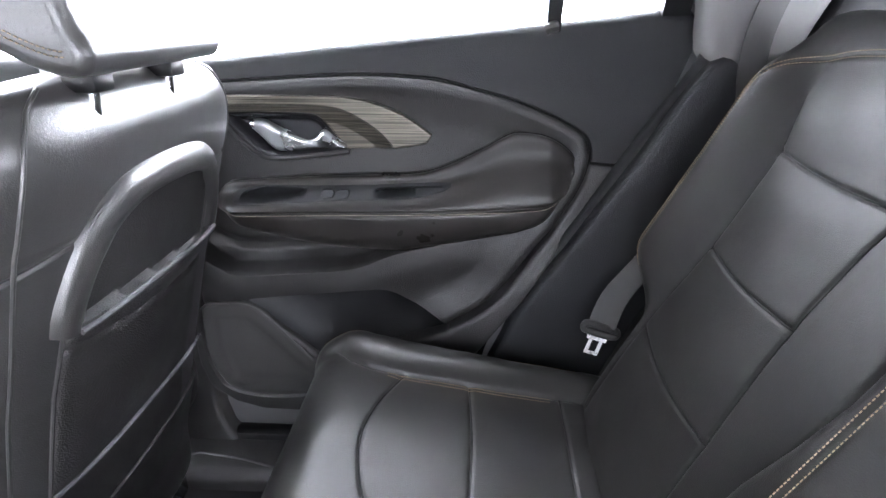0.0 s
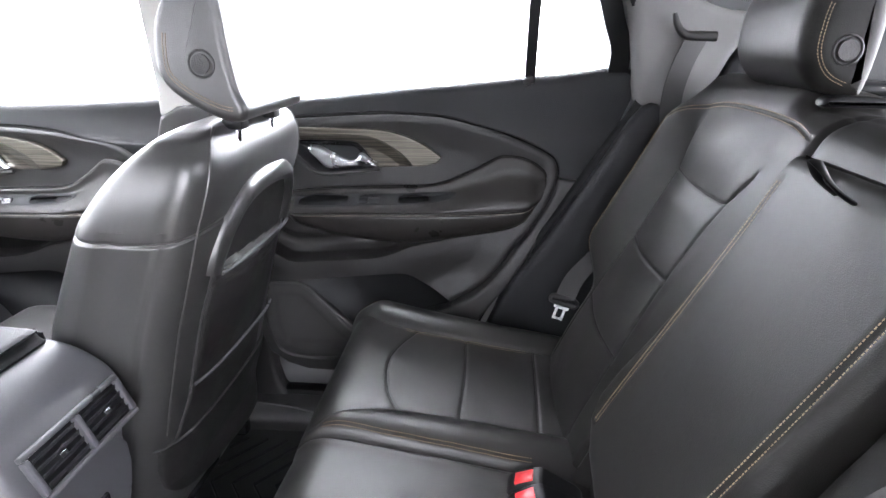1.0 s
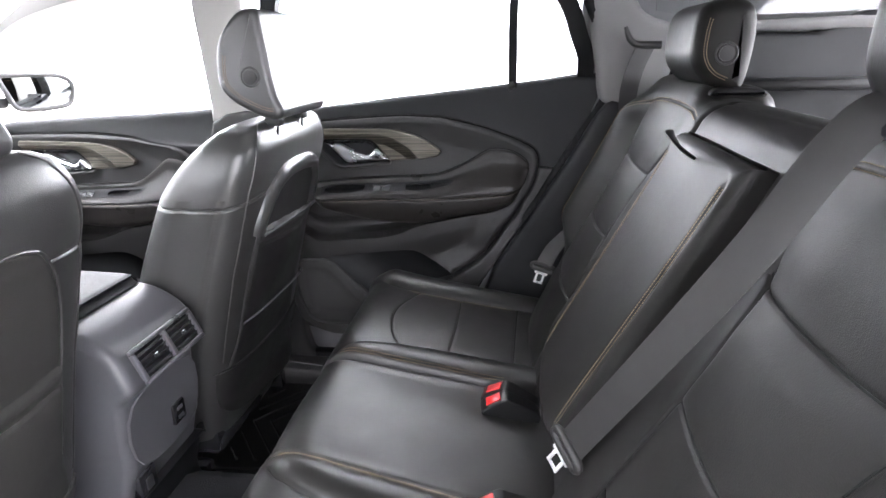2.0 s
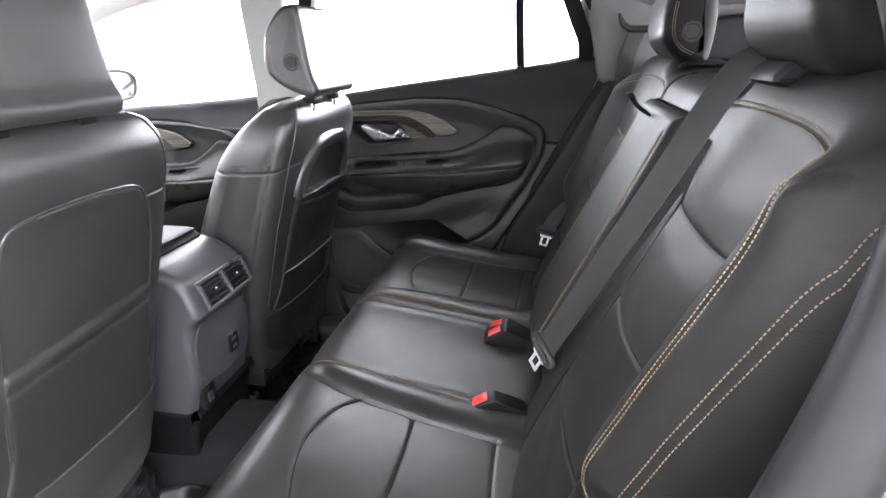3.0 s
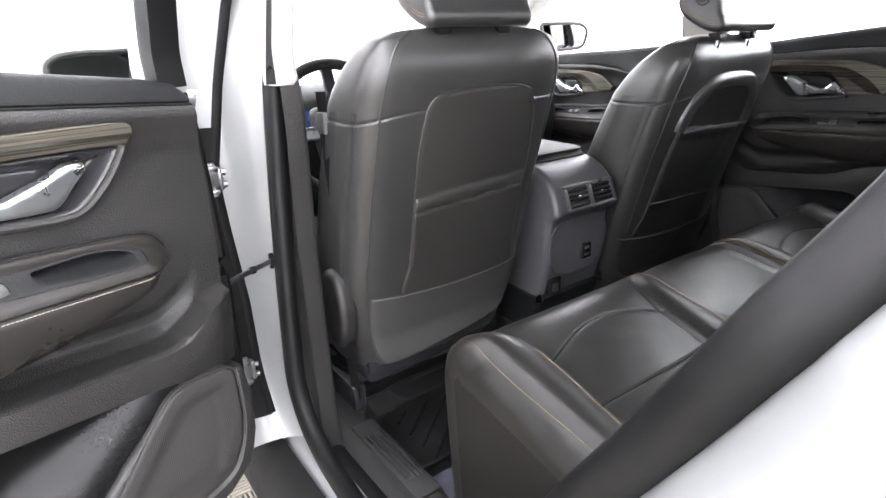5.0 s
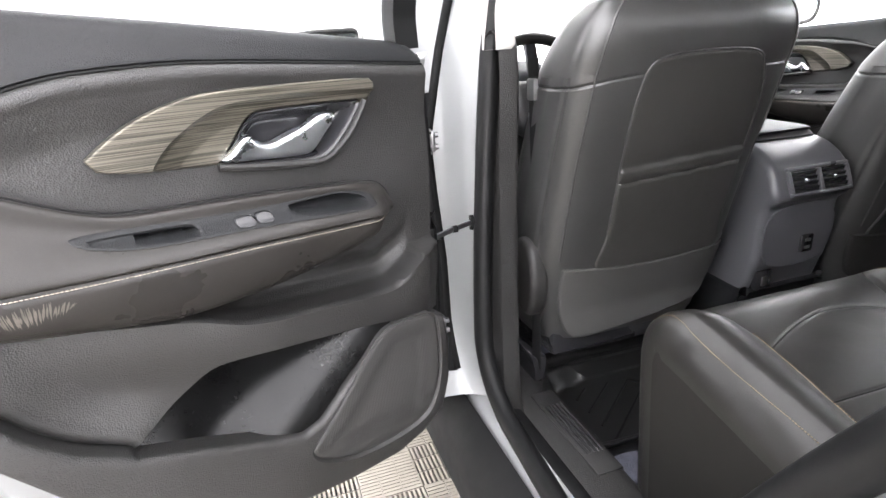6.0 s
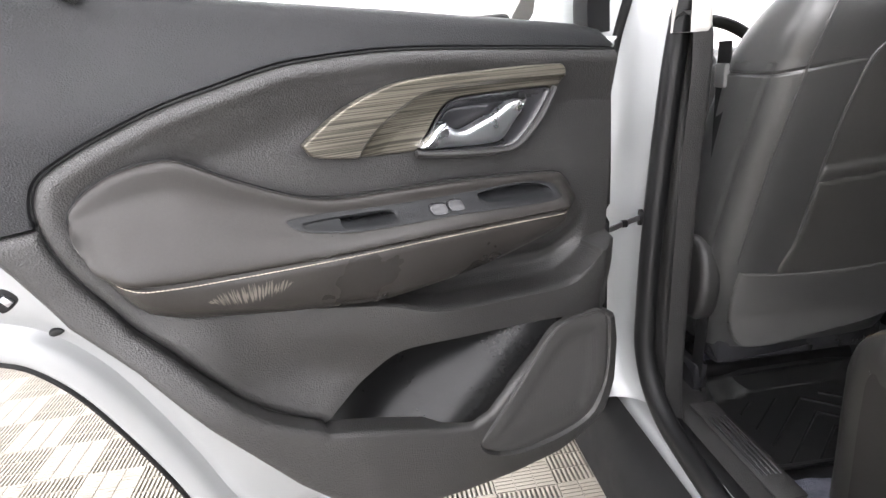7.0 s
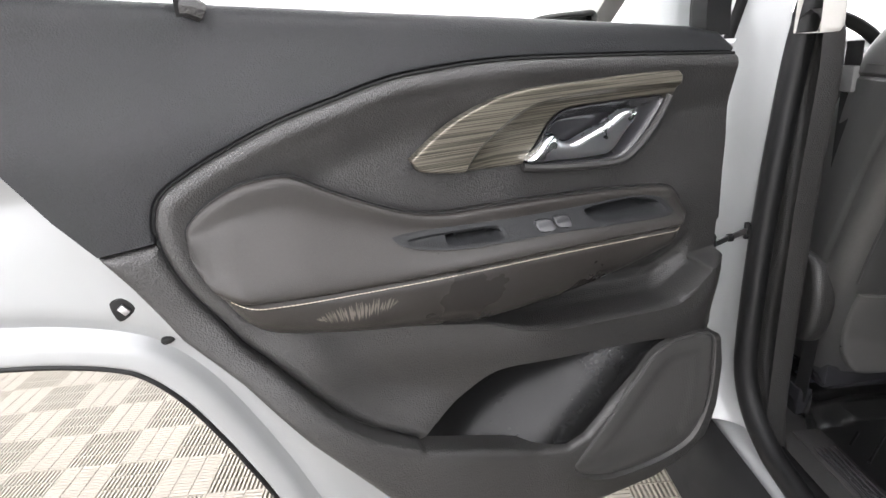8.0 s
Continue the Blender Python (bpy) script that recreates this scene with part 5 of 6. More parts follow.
# ---------------------------------------------------------------- seat belts and buckles


def belt_strip(path, width, across_dir, t=0.0013):
    p = even(curve(path, per=8), 0.012)
    a = np.array(across_dir, float)
    tan = np.gradient(p, axis=0)
    tan /= np.linalg.norm(tan, axis=1)[:, None]
    w = a - (tan @ a)[:, None] * tan
    w /= np.linalg.norm(w, axis=1)[:, None]
    n = np.cross(tan, w)
    rings = []
    for i in range(len(p)):
        r = []
        for u, v in ((-0.5, -0.4), (-0.49, 0.6), (-0.44, 1), (-0.2, 0.8), (0.2, 0.8), (0.44, 1), (0.49, 0.6), (0.5, -0.4), (0.44, -1), (-0.44, -1)):
            r.append(p[i] + w[i] * u * width + n[i] * v * t)
        rings.append(r)
    return loft(rings)


def tongue_parts(parent, at, along, across_dir, steel):
    """A belt tongue: an oval grip that the webbing runs through and a steel plate with a square hole."""
    z = -Vector(along).normalized()
    x = (Vector(across_dir) - z * Vector(across_dir).dot(z)).normalized()
    m = Matrix.Translation(at) @ Matrix((x, z.cross(x), z)).transposed().to_4x4()
    ring = curve([(-0.030, 0, 0.0), (-0.022, 0, 0.006), (0.022, 0, 0.006), (0.030, 0, 0.0), (0.022, 0, -0.006), (-0.022, 0, -0.006)], True, 6)
    part("tongue_grip", turned(tube(ring, 0.0068, 10, True, up=(0, 1, 0)), m), PLASTIC, parent, "dark grey plastic belt tongue grip")
    plate = join(box(-0.0125, -0.0065, -0.0016, 0.0016, -0.046, -0.012, 0.001), box(0.0065, 0.0125, -0.0016, 0.0016, -0.046, -0.012, 0.001), box(-0.0066, 0.0066, -0.0015, 0.0015, -0.046, -0.040, 0.001), box(-0.018, 0.018, -0.0026, 0.0026, -0.020, -0.010, 0.002))
    part("tongue", turned(plate, m), steel, parent, "bare steel belt tongue")


mid_belt = thing("seat_belt", pose(0.456, -0.30, 1.31), "grey-black webbing belt of the middle seat hanging down", "seat belt", "rear seat belts")
inv = Vector((-0.43, 0.30, -1.31))


def off(path, o):
    return [tuple(Vector(p) + o) for p in path]


strand = [(0.475, -0.315, 1.318), (0.437, -0.308, 1.3135), (0.405, -0.302, 1.278), (0.352, -0.294, 1.178), (0.285, -0.258, 1.04), (0.212, -0.208, 0.885), (0.196, -0.197, 0.850)]
part("webbing", belt_strip(off(strand, inv), 0.046, (-0.47, 0.77, 0.38)), WEBBING, mid_belt, "grey-black woven webbing")
strand2 = [(0.400, -0.262, 1.215), (0.352, -0.252, 1.10), (0.280, -0.222, 0.94), (0.225, -0.198, 0.82), (0.20, -0.192, 0.765)]
part("webbing", belt_strip(off(strand2, inv), 0.046, (-0.35, 0.85, 0.30)), WEBBING, mid_belt)
tongue_parts(mid_belt, Vector((0.192, -0.197, 0.848)) + inv, (-0.41, 0.28, -0.87), (-0.47, 0.77, 0.38), ZINC)
bez = headrest_data([(0.428, 1.292), (0.440, 1.309), (0.47, 1.3155), (0.53, 1.311), (0.552, 1.300), (0.54, 1.290), (0.45, 1.286)], -0.40, -0.235, 0.008)[0]
part("belt_bezel", turned(bez, Matrix.Translation(inv)), PLASTIC_SOFT, mid_belt, "black plastic belt outlet on the backrest")

out_belt = thing("seat_belt", pose(0.455, 0.695, 1.37), "grey-black outer webbing belt with a guide on the pillar", "seat belt", "rear seat belts")
inv2 = Vector((-0.45, -0.66, -1.37))
part("webbing", belt_strip(off([(0.452, 0.668, 1.375), (0.428, 0.672, 1.31), (0.418, 0.674, 1.235), (0.430, 0.676, 1.12), (0.400, 0.676, 1.00), (0.320, 0.670, 0.91), (0.245, 0.618, 0.852), (0.214, 0.575, 0.812)], inv2), 0.046, (1, 0.1, 0.35)), WEBBING, out_belt, "grey-black woven webbing")
guide = even(curve([(0.398, 0.664, 1.418), (0.408, 0.664, 1.392), (0.424, 0.663, 1.377), (0.452, 0.662, 1.374), (0.486, 0.662, 1.373)], per=6), 0.004)
part("belt_guide", tube(off(guide, inv2), np.interp(np.arange(len(guide)), [0, 6, len(guide) - 1], [0.005, 0.008, 0.010]), 10, up=(0, 1, 0)), PLASTIC, out_belt, "black plastic belt guide")
tongue_parts(out_belt, Vector((0.212, 0.572, 0.806)) + inv2, (-0.3, -0.15, -0.9), (1, 0.1, -0.3), ZINC)
left_belt = thing("seat_belt", pose(0.455, -0.695, 1.37), "grey-black outer webbing belt beside the open door", "seat belt", "rear seat belts")
part("webbing", belt_strip(off([(0.452, -0.650, 1.375), (0.470, -0.648, 1.31), (0.480, -0.648, 1.235), (0.480, -0.650, 1.12), (0.44, -0.652, 1.02)], Vector((-0.45, 0.66, -1.37))), 0.046, (1, -0.1, 0.35)), WEBBING, left_belt, "grey-black woven webbing")


def buckle(y, roll, label):
    ob = thing("belt_buckle", pose(0.108, y, 0.724, 0, 14, roll), label, "belt buckle", "rear belt buckles")
    part("housing", headrest_data([(-0.018, -0.020), (-0.020, -0.006), (0.012, 0.021), (0.03, 0.021), (0.085, 0.008), (0.085, -0.020), (0.03, -0.024)], -0.020, 0.020, 0.004)[0], RUBBER, ob, "black plastic buckle housing")
    part("button", turned(box(-0.015, 0.015, -0.012, 0.012, -0.004, 0.0025, 0.0015), Matrix.Translation((-0.0045, 0, 0.0085)) @ pose(0, 0, 0, 0, -40)), RED, ob, "bright red release button")
    part("strap", box(0.08, 0.20, -0.014, 0.014, -0.012, 0.000, 0.003), WEBBING, ob)
    return ob


buckle(-0.186, 10, "black seat belt buckle with a red button on the bench")
buckle(0.122, -8, "black seat belt buckle with a red button, one of a pair")
buckle(0.082, 6, "black seat belt buckle with a red button, lower of a pair")

# ---------------------------------------------------------------- front seats
S_BACK = np.array([(0.40, -0.640), (0.55, -0.600), (0.70, -0.560), (0.80, -0.533), (0.95, -0.489), (1.11, -0.430), (1.20, -0.396), (1.28, -0.365)])


def seat_back_x(z):
    return np.interp(z, S_BACK[:, 0], S_BACK[:, 1])


S_Z = np.linspace(0.40, 1.256, 430)


def eased(xs, ys):
    """A table read softly, so that no bend shows, but for its last centimetres."""
    raw = np.interp(S_Z, xs, ys)
    k = np.hanning(41)
    soft = np.convolve(np.pad(raw, 20, mode="edge"), k / k.sum(), mode="valid")
    w = step01(S_Z, 1.215, 1.24)
    return soft * (1 - w) + raw * w


S_WIDTH = eased([0.50, 0.62, 0.75, 0.95, 1.10, 1.165, 1.218, 1.238, 1.25, 1.256], [0.215, 0.24, 0.25, 0.25, 0.248, 0.242, 0.224, 0.202, 0.17, 0.11])
S_DEPTH = eased([0.50, 0.75, 1.0, 1.12, 1.155, 1.19, 1.218, 1.241, 1.25, 1.256], [0.275, 0.265, 0.24, 0.218, 0.200, 0.172, 0.135, 0.088, 0.062, 0.04])


def seat_width(z):
    return np.interp(z, S_Z, S_WIDTH)


def seat_depth(z):
    return np.interp(z, S_Z, S_DEPTH)


EXP = 4.4


def seat_surface(y, z):
    """Where the back of the seat lies at a distance y from its middle."""
    w, dp = seat_width(z), seat_depth(z)
    dp0 = np.interp(z, [0.5, 1.12, 1.2, 1.281], [0.262, 0.226, 0.190, 0.160])
    t = np.clip(np.abs(y) / w, 0, 0.995)
    xc = seat_back_x(z) - dp0 / 2 * 0.9
    return xc + dp / 2 * (1 - t ** EXP) ** (1 / EXP) * 1.0


PANEL = [(-0.112, 0.690), (-0.122, 0.80), (-0.127, 0.96), (-0.130, 1.03), (-0.122, 1.112), (-0.098, 1.140), (-0.03, 1.148), (0.05, 1.149), (0.112, 1.142), (0.140, 1.118), (0.158, 1.07), (0.170, 0.96), (0.176, 0.80), (0.176, 0.690)]


def build_front_seat(m, flip, open_pocket, lean, rise, head, label):
    s = -1 if flip else 1     # s = 1: the driver's side, whose inboard edge has larger y
    ob = thing("front_seat", m, label, "car seat", "front seats")
    rings = []
    ang = np.linspace(0, 2 * math.pi, 150, False)
    zs = np.concatenate([np.linspace(0.52, 1.085, 120), np.linspace(1.087, 1.128, 38), np.linspace(1.132, 1.18, 11), 1.18 + 0.076 * np.sin(np.linspace(0, math.pi / 2, 22)[1:])])
    for z in zs:
        w, dp = float(seat_width(z)), float(seat_depth(z))
        dp0 = float(np.interp(z, [0.5, 1.12, 1.2, 1.281], [0.262, 0.226, 0.190, 0.160]))
        xc = float(seat_back_x(z)) - dp0 / 2 * 0.9
        cs, sn = np.cos(ang), np.sin(ang)
        y = w * np.sign(cs) * np.abs(cs) ** (2 / EXP)
        x = dp / 2 * np.sign(sn) * np.abs(sn) ** (2 / EXP)
        g = 0.0045 * np.exp(-((z - 1.118 + 0.02 * (np.abs(y) / 0.24) ** 3 * (y * s < 0)) / 0.0026) ** 2) * (np.abs(sn) > 0.0) * (np.abs(y) > 0.11)
        side = np.abs(y) / w
        for c in (0.25, -0.12):
            g = g + 0.004 * np.exp(-((x / dp - c) / 0.016) ** 2) * (side > 0.9) * (z < 1.115)
        k = 1 - g / max(w, 0.05)
        rings.append([(xc + a * k[i], s * b * k[i], z) for i, (a, b) in enumerate(zip(x, y))])
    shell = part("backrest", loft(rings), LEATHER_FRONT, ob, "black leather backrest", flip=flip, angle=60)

    for sy in (1, -1):
        edge_z = np.linspace(0.74, 1.25, 70)
        c = 0.5 ** (1 / EXP)
        pip = [(float(seat_back_x(z)) - float(np.interp(z, [0.5, 1.12, 1.2, 1.281], [0.262, 0.226, 0.190, 0.160])) * 0.45 + float(seat_depth(z)) / 2 * c, sy * float(seat_width(z)) * c, z) for z in edge_z]
        part("edge_piping", tube(pip, 0.0022, 8, up=(1, 0, 0)), LEATHER_FRONT, shell, "raised seam along the backrest's edge")

    def place(u, v, h):
        return np.stack([seat_surface(u, v) + h, s * u, v], 1)

    hem = 1.020 if open_pocket else 0.942

    def h_panel(u, v, d):
        bow = np.sin(np.pi * np.clip((u + 0.127) / 0.297, 0, 1)) ** 0.8
        h = 0.0035 + edge_round(d, 0.004) - 0.002 * np.exp(-(d / 0.004) ** 2)
        line = hem + 0.010 * (u / 0.15)
        sag = open_pocket * bow
        h = h + (0.004 + sag) * step01(line + 0.003 - v, 0.0, 0.004) * step01(v, 0.70, 0.93) + 0.002 * np.exp(-((line - 0.010 - v) / 0.008) ** 2)
        h = h - (0.004 * np.exp(-((line - 0.027 - v) / 0.003) ** 2))
        return h

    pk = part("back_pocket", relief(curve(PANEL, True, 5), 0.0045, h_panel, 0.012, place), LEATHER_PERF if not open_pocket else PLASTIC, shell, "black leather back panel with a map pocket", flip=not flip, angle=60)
    ring = even(curve(PANEL[1:-1], per=8), 0.008)
    part("piping", tube(place(ring[:, 0], ring[:, 1], np.full(len(ring), 0.003)), 0.0022, 8), LEATHER_FRONT, pk, "raised piping round the back panel")
    if open_pocket:
        rim = even(curve([(-0.148, 1.022), (-0.148, 1.055), (-0.132, 1.105), (-0.09, 1.140), (0.0, 1.150), (0.09, 1.142), (0.134, 1.105), (0.156, 1.055), (0.158, 1.022)], per=8), 0.008)
        part("pocket_rim", sweep(place(rim[:, 0], rim[:, 1], np.full(len(rim), 0.006)), [(-0.020, -0.010), (-0.017, 0.001), (-0.010, 0.006), (0.0, 0.008), (0.010, 0.006), (0.017, 0.001), (0.020, -0.010)], up=(1, 0, 0.3)), LEATHER_FRONT, pk, "padded black leather rim above the pocket")
        for nm, ends, lift, rad in (("pocket_hem", [(-0.148, 1.018), (-0.06, 1.022), (0.05, 1.024), (0.156, 1.020)], 0.024, 0.0036), ("lower_piping", [(-0.165, 0.818), (-0.06, 0.822), (0.05, 0.824), (0.180, 0.822)], 0.020, 0.003)):
            l = even(curve(ends, per=8), 0.008)
            part(nm, tube(place(l[:, 0], l[:, 1], lift * np.sin(np.pi * np.linspace(0.12, 0.88, len(l))) ** 0.5), rad, 8), CONSOLE_GREY, pk, "grey-edged pocket hem" if rad > 0.004 else "")
    skirt = curve([(-0.205, 0.712), (-0.20, 0.62), (-0.178, 0.548), (-0.14, 0.535), (0.0, 0.552), (0.12, 0.570), (0.185, 0.590), (0.212, 0.64), (0.222, 0.705), (0.21, 0.716), (0.0, 0.706), (-0.19, 0.716)], True, 5)
    part("back_skirt", relief(skirt, 0.008, lambda u, v, d: 0.007 + edge_round(d, 0.004) + 0.02 * step01(0.62 - v, 0, 0.08), 0.015, place), PLASTIC if open_pocket else SKIRT_CLOTH, shell, "black skirt below the backrest" if open_pocket else "grey cloth skirt below the backrest", flip=not flip, angle=60)
    cover = headrest_data([(-0.03, -0.09), (0.03, -0.10), (0.055, -0.03), (0.045, 0.045), (0.015, 0.075), (-0.03, 0.065), (-0.06, 0.0)], -0.022, 0.022, 0.015)[0]
    part("recliner_cover", turned(cover, Matrix.Translation((-0.625, s * -0.245, 0.70))), PLASTIC, ob, "black plastic recliner cover", flip=flip)
    base = join(box(-1.02, -0.60, -0.20, 0.20, 0.47, 0.55, 0.02), box(-1.05, -0.62, -0.235, -0.20, 0.40, 0.47, 0.01), box(-1.05, -0.62, 0.20, 0.235, 0.40, 0.47, 0.01), box(-0.80, -0.72, -0.215, -0.155, 0.376, 0.47, 0.008), box(-0.80, -0.72, 0.155, 0.215, 0.376, 0.47, 0.008))
    part("seat_base", base, PLASTIC_GLOSS, ob, "black seat frame on floor rails")
    part("seat_cushion", headrest_data([(-0.66, 0.58), (-0.64, 0.68), (-0.70, 0.72), (-0.90, 0.735), (-1.08, 0.755), (-1.16, 0.735), (-1.17, 0.66), (-1.10, 0.58)], -0.25, 0.25, 0.05)[0], LEATHER_FRONT, ob, "black leather front seat cushion")
    prof = [(x + lean, z + rise) for x, z in ((-0.541, 1.345), (-0.541, 1.392), (-0.529, 1.432), (-0.497, 1.470), (-0.470, 1.482), (-0.447, 1.478), (-0.440, 1.430), (-0.435, 1.375), (-0.427, 1.325), (-0.416, 1.298), (-0.424, 1.280), (-0.450, 1.280), (-0.485, 1.294), (-0.520, 1.316))]
    hr = add_headrest(ob, prof, head[0], head[1], -1, "black leather headrest with tan stitching", LEATHER_FRONT, 0.013)
    for dy in (-0.07, 0.07):
        part("headrest_post", tube([(-0.462 + lean, sum(head) / 2 + dy, 1.22), (-0.452 + lean, sum(head) / 2 + dy, 1.30)], 0.0065, 10, up=(0, 1, 0)), CHROME, hr, "chrome headrest post")
        part("post_collar", turned(box(-0.016, 0.016, -0.016, 0.016, -0.008, 0.010, 0.004), Matrix.Translation((-0.461 + lean, sum(head) / 2 + dy, 1.250))), RUBBER, hr)
    return ob


build_front_seat(pose(0, -0.42, 0.020), False, 0.0, 0.030, -0.024, (-0.13, 0.108), "black leather driver seat with closed back pocket and grey skirt")
build_front_seat(pose(0.052, 0.385, -0.010), True, 0.018, 0.048, -0.018, (-0.159, 0.105), "black leather passenger seat with bulging back pocket")

# ---------------------------------------------------------------- centre console
console = thing("centre_console", pose(-0.036, 0.005, 0.376), "satin grey centre console with rear air vents and charging ports", "console")
K = Vector((0, 0, -0.376))
shell_prof = [(-1.25, 0.42), (-1.25, 0.86), (-1.05, 0.925), (-0.80, 0.945), (-0.62, 0.948), (-0.565, 0.944), (-0.525, 0.930), (-0.488, 0.902), (-0.468, 0.862), (-0.461, 0.838), (-0.465, 0.822), (-0.484, 0.805), (-0.490, 0.78), (-0.496, 0.67), (-0.508, 0.63), (-0.535, 0.52), (-0.545, 0.40), (-0.9, 0.40)]
part("body", turned(headrest_data(shell_prof, -0.118, 0.118, 0.020)[0], Matrix.Translation(K)), CONSOLE_GREY, console, "satin grey moulded console shell", angle=35)
part("lid", turned(headrest_data([(-1.0, 0.932), (-0.98, 0.965), (-0.80, 0.972), (-0.60, 0.968), (-0.582, 0.958), (-0.584, 0.940), (-0.8, 0.935)], -0.105, 0.105, 0.015)[0], Matrix.Translation(K)), PLASTIC_SOFT, console, "padded leather console lid")
vm = Matrix.Translation(Vector((-0.4595, 0.0, 0.868)) + K) @ Matrix(((0, -0.386, 0.923, 0), (1, 0, 0, 0), (0, 0.923, 0.386, 0), (0, 0, 0, 1)))
vent = part("vent_panel", turned(join(box(-0.092, 0.092, 0.026, 0.034, -0.004, 0.006, 0.003), box(-0.092, 0.092, -0.034, -0.026, -0.004, 0.006, 0.003), box(-0.092, -0.082, -0.026, 0.026, -0.004, 0.006, 0.003), box(0.082, 0.092, -0.026, 0.026, -0.004, 0.006, 0.003), box(-0.005, 0.005, -0.026, 0.026, -0.004, 0.007, 0.002)), vm), CONSOLE_GREY, console, "grey surround of two rear air vents")
for k in (-1, 1):
    part("vent_recess", turned(box(k * 0.0435 - 0.0385, k * 0.0435 + 0.0385, -0.026, 0.026, -0.0035, -0.0015, 0), vm), RUBBER, vent)
    for v in (-0.018, -0.006, 0.006, 0.018):
        part("slat", turned(turned(box(k * 0.0435 - 0.037, k * 0.0435 + 0.037, -0.0045, 0.0045, -0.0008, 0.0008, 0.0006, 1), Matrix.Translation((0, v, 0.002)) @ pose(0, 0, 0, 32)), vm), PLASTIC_GLOSS, vent, "glossy black vent slat")
    part("thumb_tab", turned(box(k * 0.0435 - 0.006, k * 0.0435 + 0.006, -0.004, 0.004, 0.002, 0.007, 0.001), vm), CHROME, vent, "small bright vent tab")
# Blackened foot of the grey console, coloured for the shade near the floor.
part("base_shade", turned(headrest_data([(-0.95, 0.38), (-0.95, 0.585), (-0.535, 0.592), (-0.512, 0.580), (-0.530, 0.50), (-0.540, 0.38)], -0.1225, 0.1225, 0.015)[0], Matrix.Translation(K)), PLASTIC_SOFT, console, "black lower console piece drawn as the shade near the floor")
part("lower_panel", turned(prism(curve([(-0.085, 0.66), (-0.09, 0.79), (0.09, 0.79), (0.085, 0.66)], True, 4), 0.0, 0.006, lambda u, v, h: np.stack([-0.491 - 0.05 * (0.79 - v) + h, u, v], 1)), Matrix.Translation(K)), CONSOLE_GREY, console, "grey panel below the vents")
port = part("charging_port", turned(join(box(-0.495, -0.4835, 0.008, 0.046, 0.678, 0.722, 0.003)), Matrix.Translation(K)), PLASTIC_GLOSS, console, "black charging port plate")
for dz in (0.690, 0.709):
    part("socket", turned(box(-0.484, -0.482, 0.018, 0.036, dz - 0.004, dz + 0.004, 0.001), Matrix.Translation(K)), STEEL, port)
outlet = part("power_outlet", turned(box(-0.525, -0.500, -0.10, -0.052, 0.590, 0.640, 0.004), Matrix.Translation(K)), PLASTIC_GLOSS, console, "dark power outlet low on the console")
part("outlet_flap", turned(box(-0.502, -0.497, -0.085, -0.066, 0.600, 0.625, 0.002), Matrix.Translation(K)), STEEL, outlet)

# ---------------------------------------------------------------- floor mats, sill plate, carpet
for s in (1, -1):
    mat_thing = thing("floor_mat", pose(0, s * 0.42, 0.376), "black rubber floor mat with chevron ribs and raised rim", "floor mat", "rear floor mats")
    fp = [(-0.645, -0.20), (-0.645, 0.24), (-0.40, 0.24), (-0.36, 0.20), (-0.36, -0.19), (-0.40, -0.22)]
    part("sheet", relief(curve([(a, b) for a, b in fp], True, 3), 0.012, lambda u, v, d: 0.006 + 0.045 * step01(0.035 - d, 0, 0.03), 0.004, lambda u, v, h: np.stack([u, v, h], 1)), RUBBER_MAT, mat_thing, "black rubber sheet with a raised rim", flip=True)
    for k in range(9):
        x0 = -0.80 + 0.052 * k
        for d in (-1, 1):
            g = max(0.0, (-0.60 - x0) / 0.13)
            a, b = (x0 + 0.13 * g, 0.01 + d * 0.16 * g), (x0 + 0.13, 0.01 + d * 0.16)
            if b[0] > -0.395:
                f = (-0.395 - a[0]) / max(1e-6, b[0] - a[0])
                b = (-0.395, a[1] + (b[1] - a[1]) * f)
            if b[0] - a[0] > 0.02:
                part("rib", sweep([(a[0], a[1], 0.0065), (b[0], b[1], 0.0065)], [(-0.003, 0), (-0.002, 0.004), (0.002, 0.004), (0.003, 0)]), RUBBER, mat_thing)
    part("heel_ramp", sweep([(-0.662, -0.19, 0.035), (-0.662, 0.19, 0.035)], [(-0.03, -0.05), (-0.01, -0.012), (0.0, 0.012), (0.012, 0.012), (0.03, -0.05)]), RUBBER_MAT, mat_thing)
body_piece("foot_well_carpet", relief([(-0.37, -0.66), (-0.22, -0.66), (-0.22, -0.22), (-0.33, -0.25)], 0.01, lambda u, v, d: 0.012 + 0.004 * np.sin(u * 90) * np.sin(v * 70) + 0.02 * step01(u, -0.34, -0.22), 0.03, lambda u, v, h: np.stack([u, v, 0.376 + h], 1)), CARPET_BLUE, "bluish charcoal carpet in front of the bench", "carpet")
for s in (1, -1):
    body_piece("seat_cross_member", box(-0.765, -0.668, min(s * 0.17, s * 0.61), max(s * 0.17, s * 0.61), 0.376, 0.446, 0.014, 3), RUBBER, "dark plastic covered cross member under the front seat")
body_piece("heel_carpet", relief([(-0.90, -0.61), (-0.695, -0.61), (-0.695, -0.16), (-0.90, -0.16)], 0.012, lambda u, v, d: 0.446 + 0.028 * step01(-u, 0.69, 0.74) + 0.10 * (-0.74 - u) * (u < -0.74) + 0.003 * np.sin(u * 80) * np.sin(v * 60), 0.05, lambda u, v, h: np.stack([u, v, h], 1)), CARPET_BLUE, "bluish charcoal carpet under the driver seat", "carpet")
front_belt = thing("seat_belt", pose(-0.60, -0.655, 1.12), "black front webbing belt hanging beside the pillar", "seat belt")
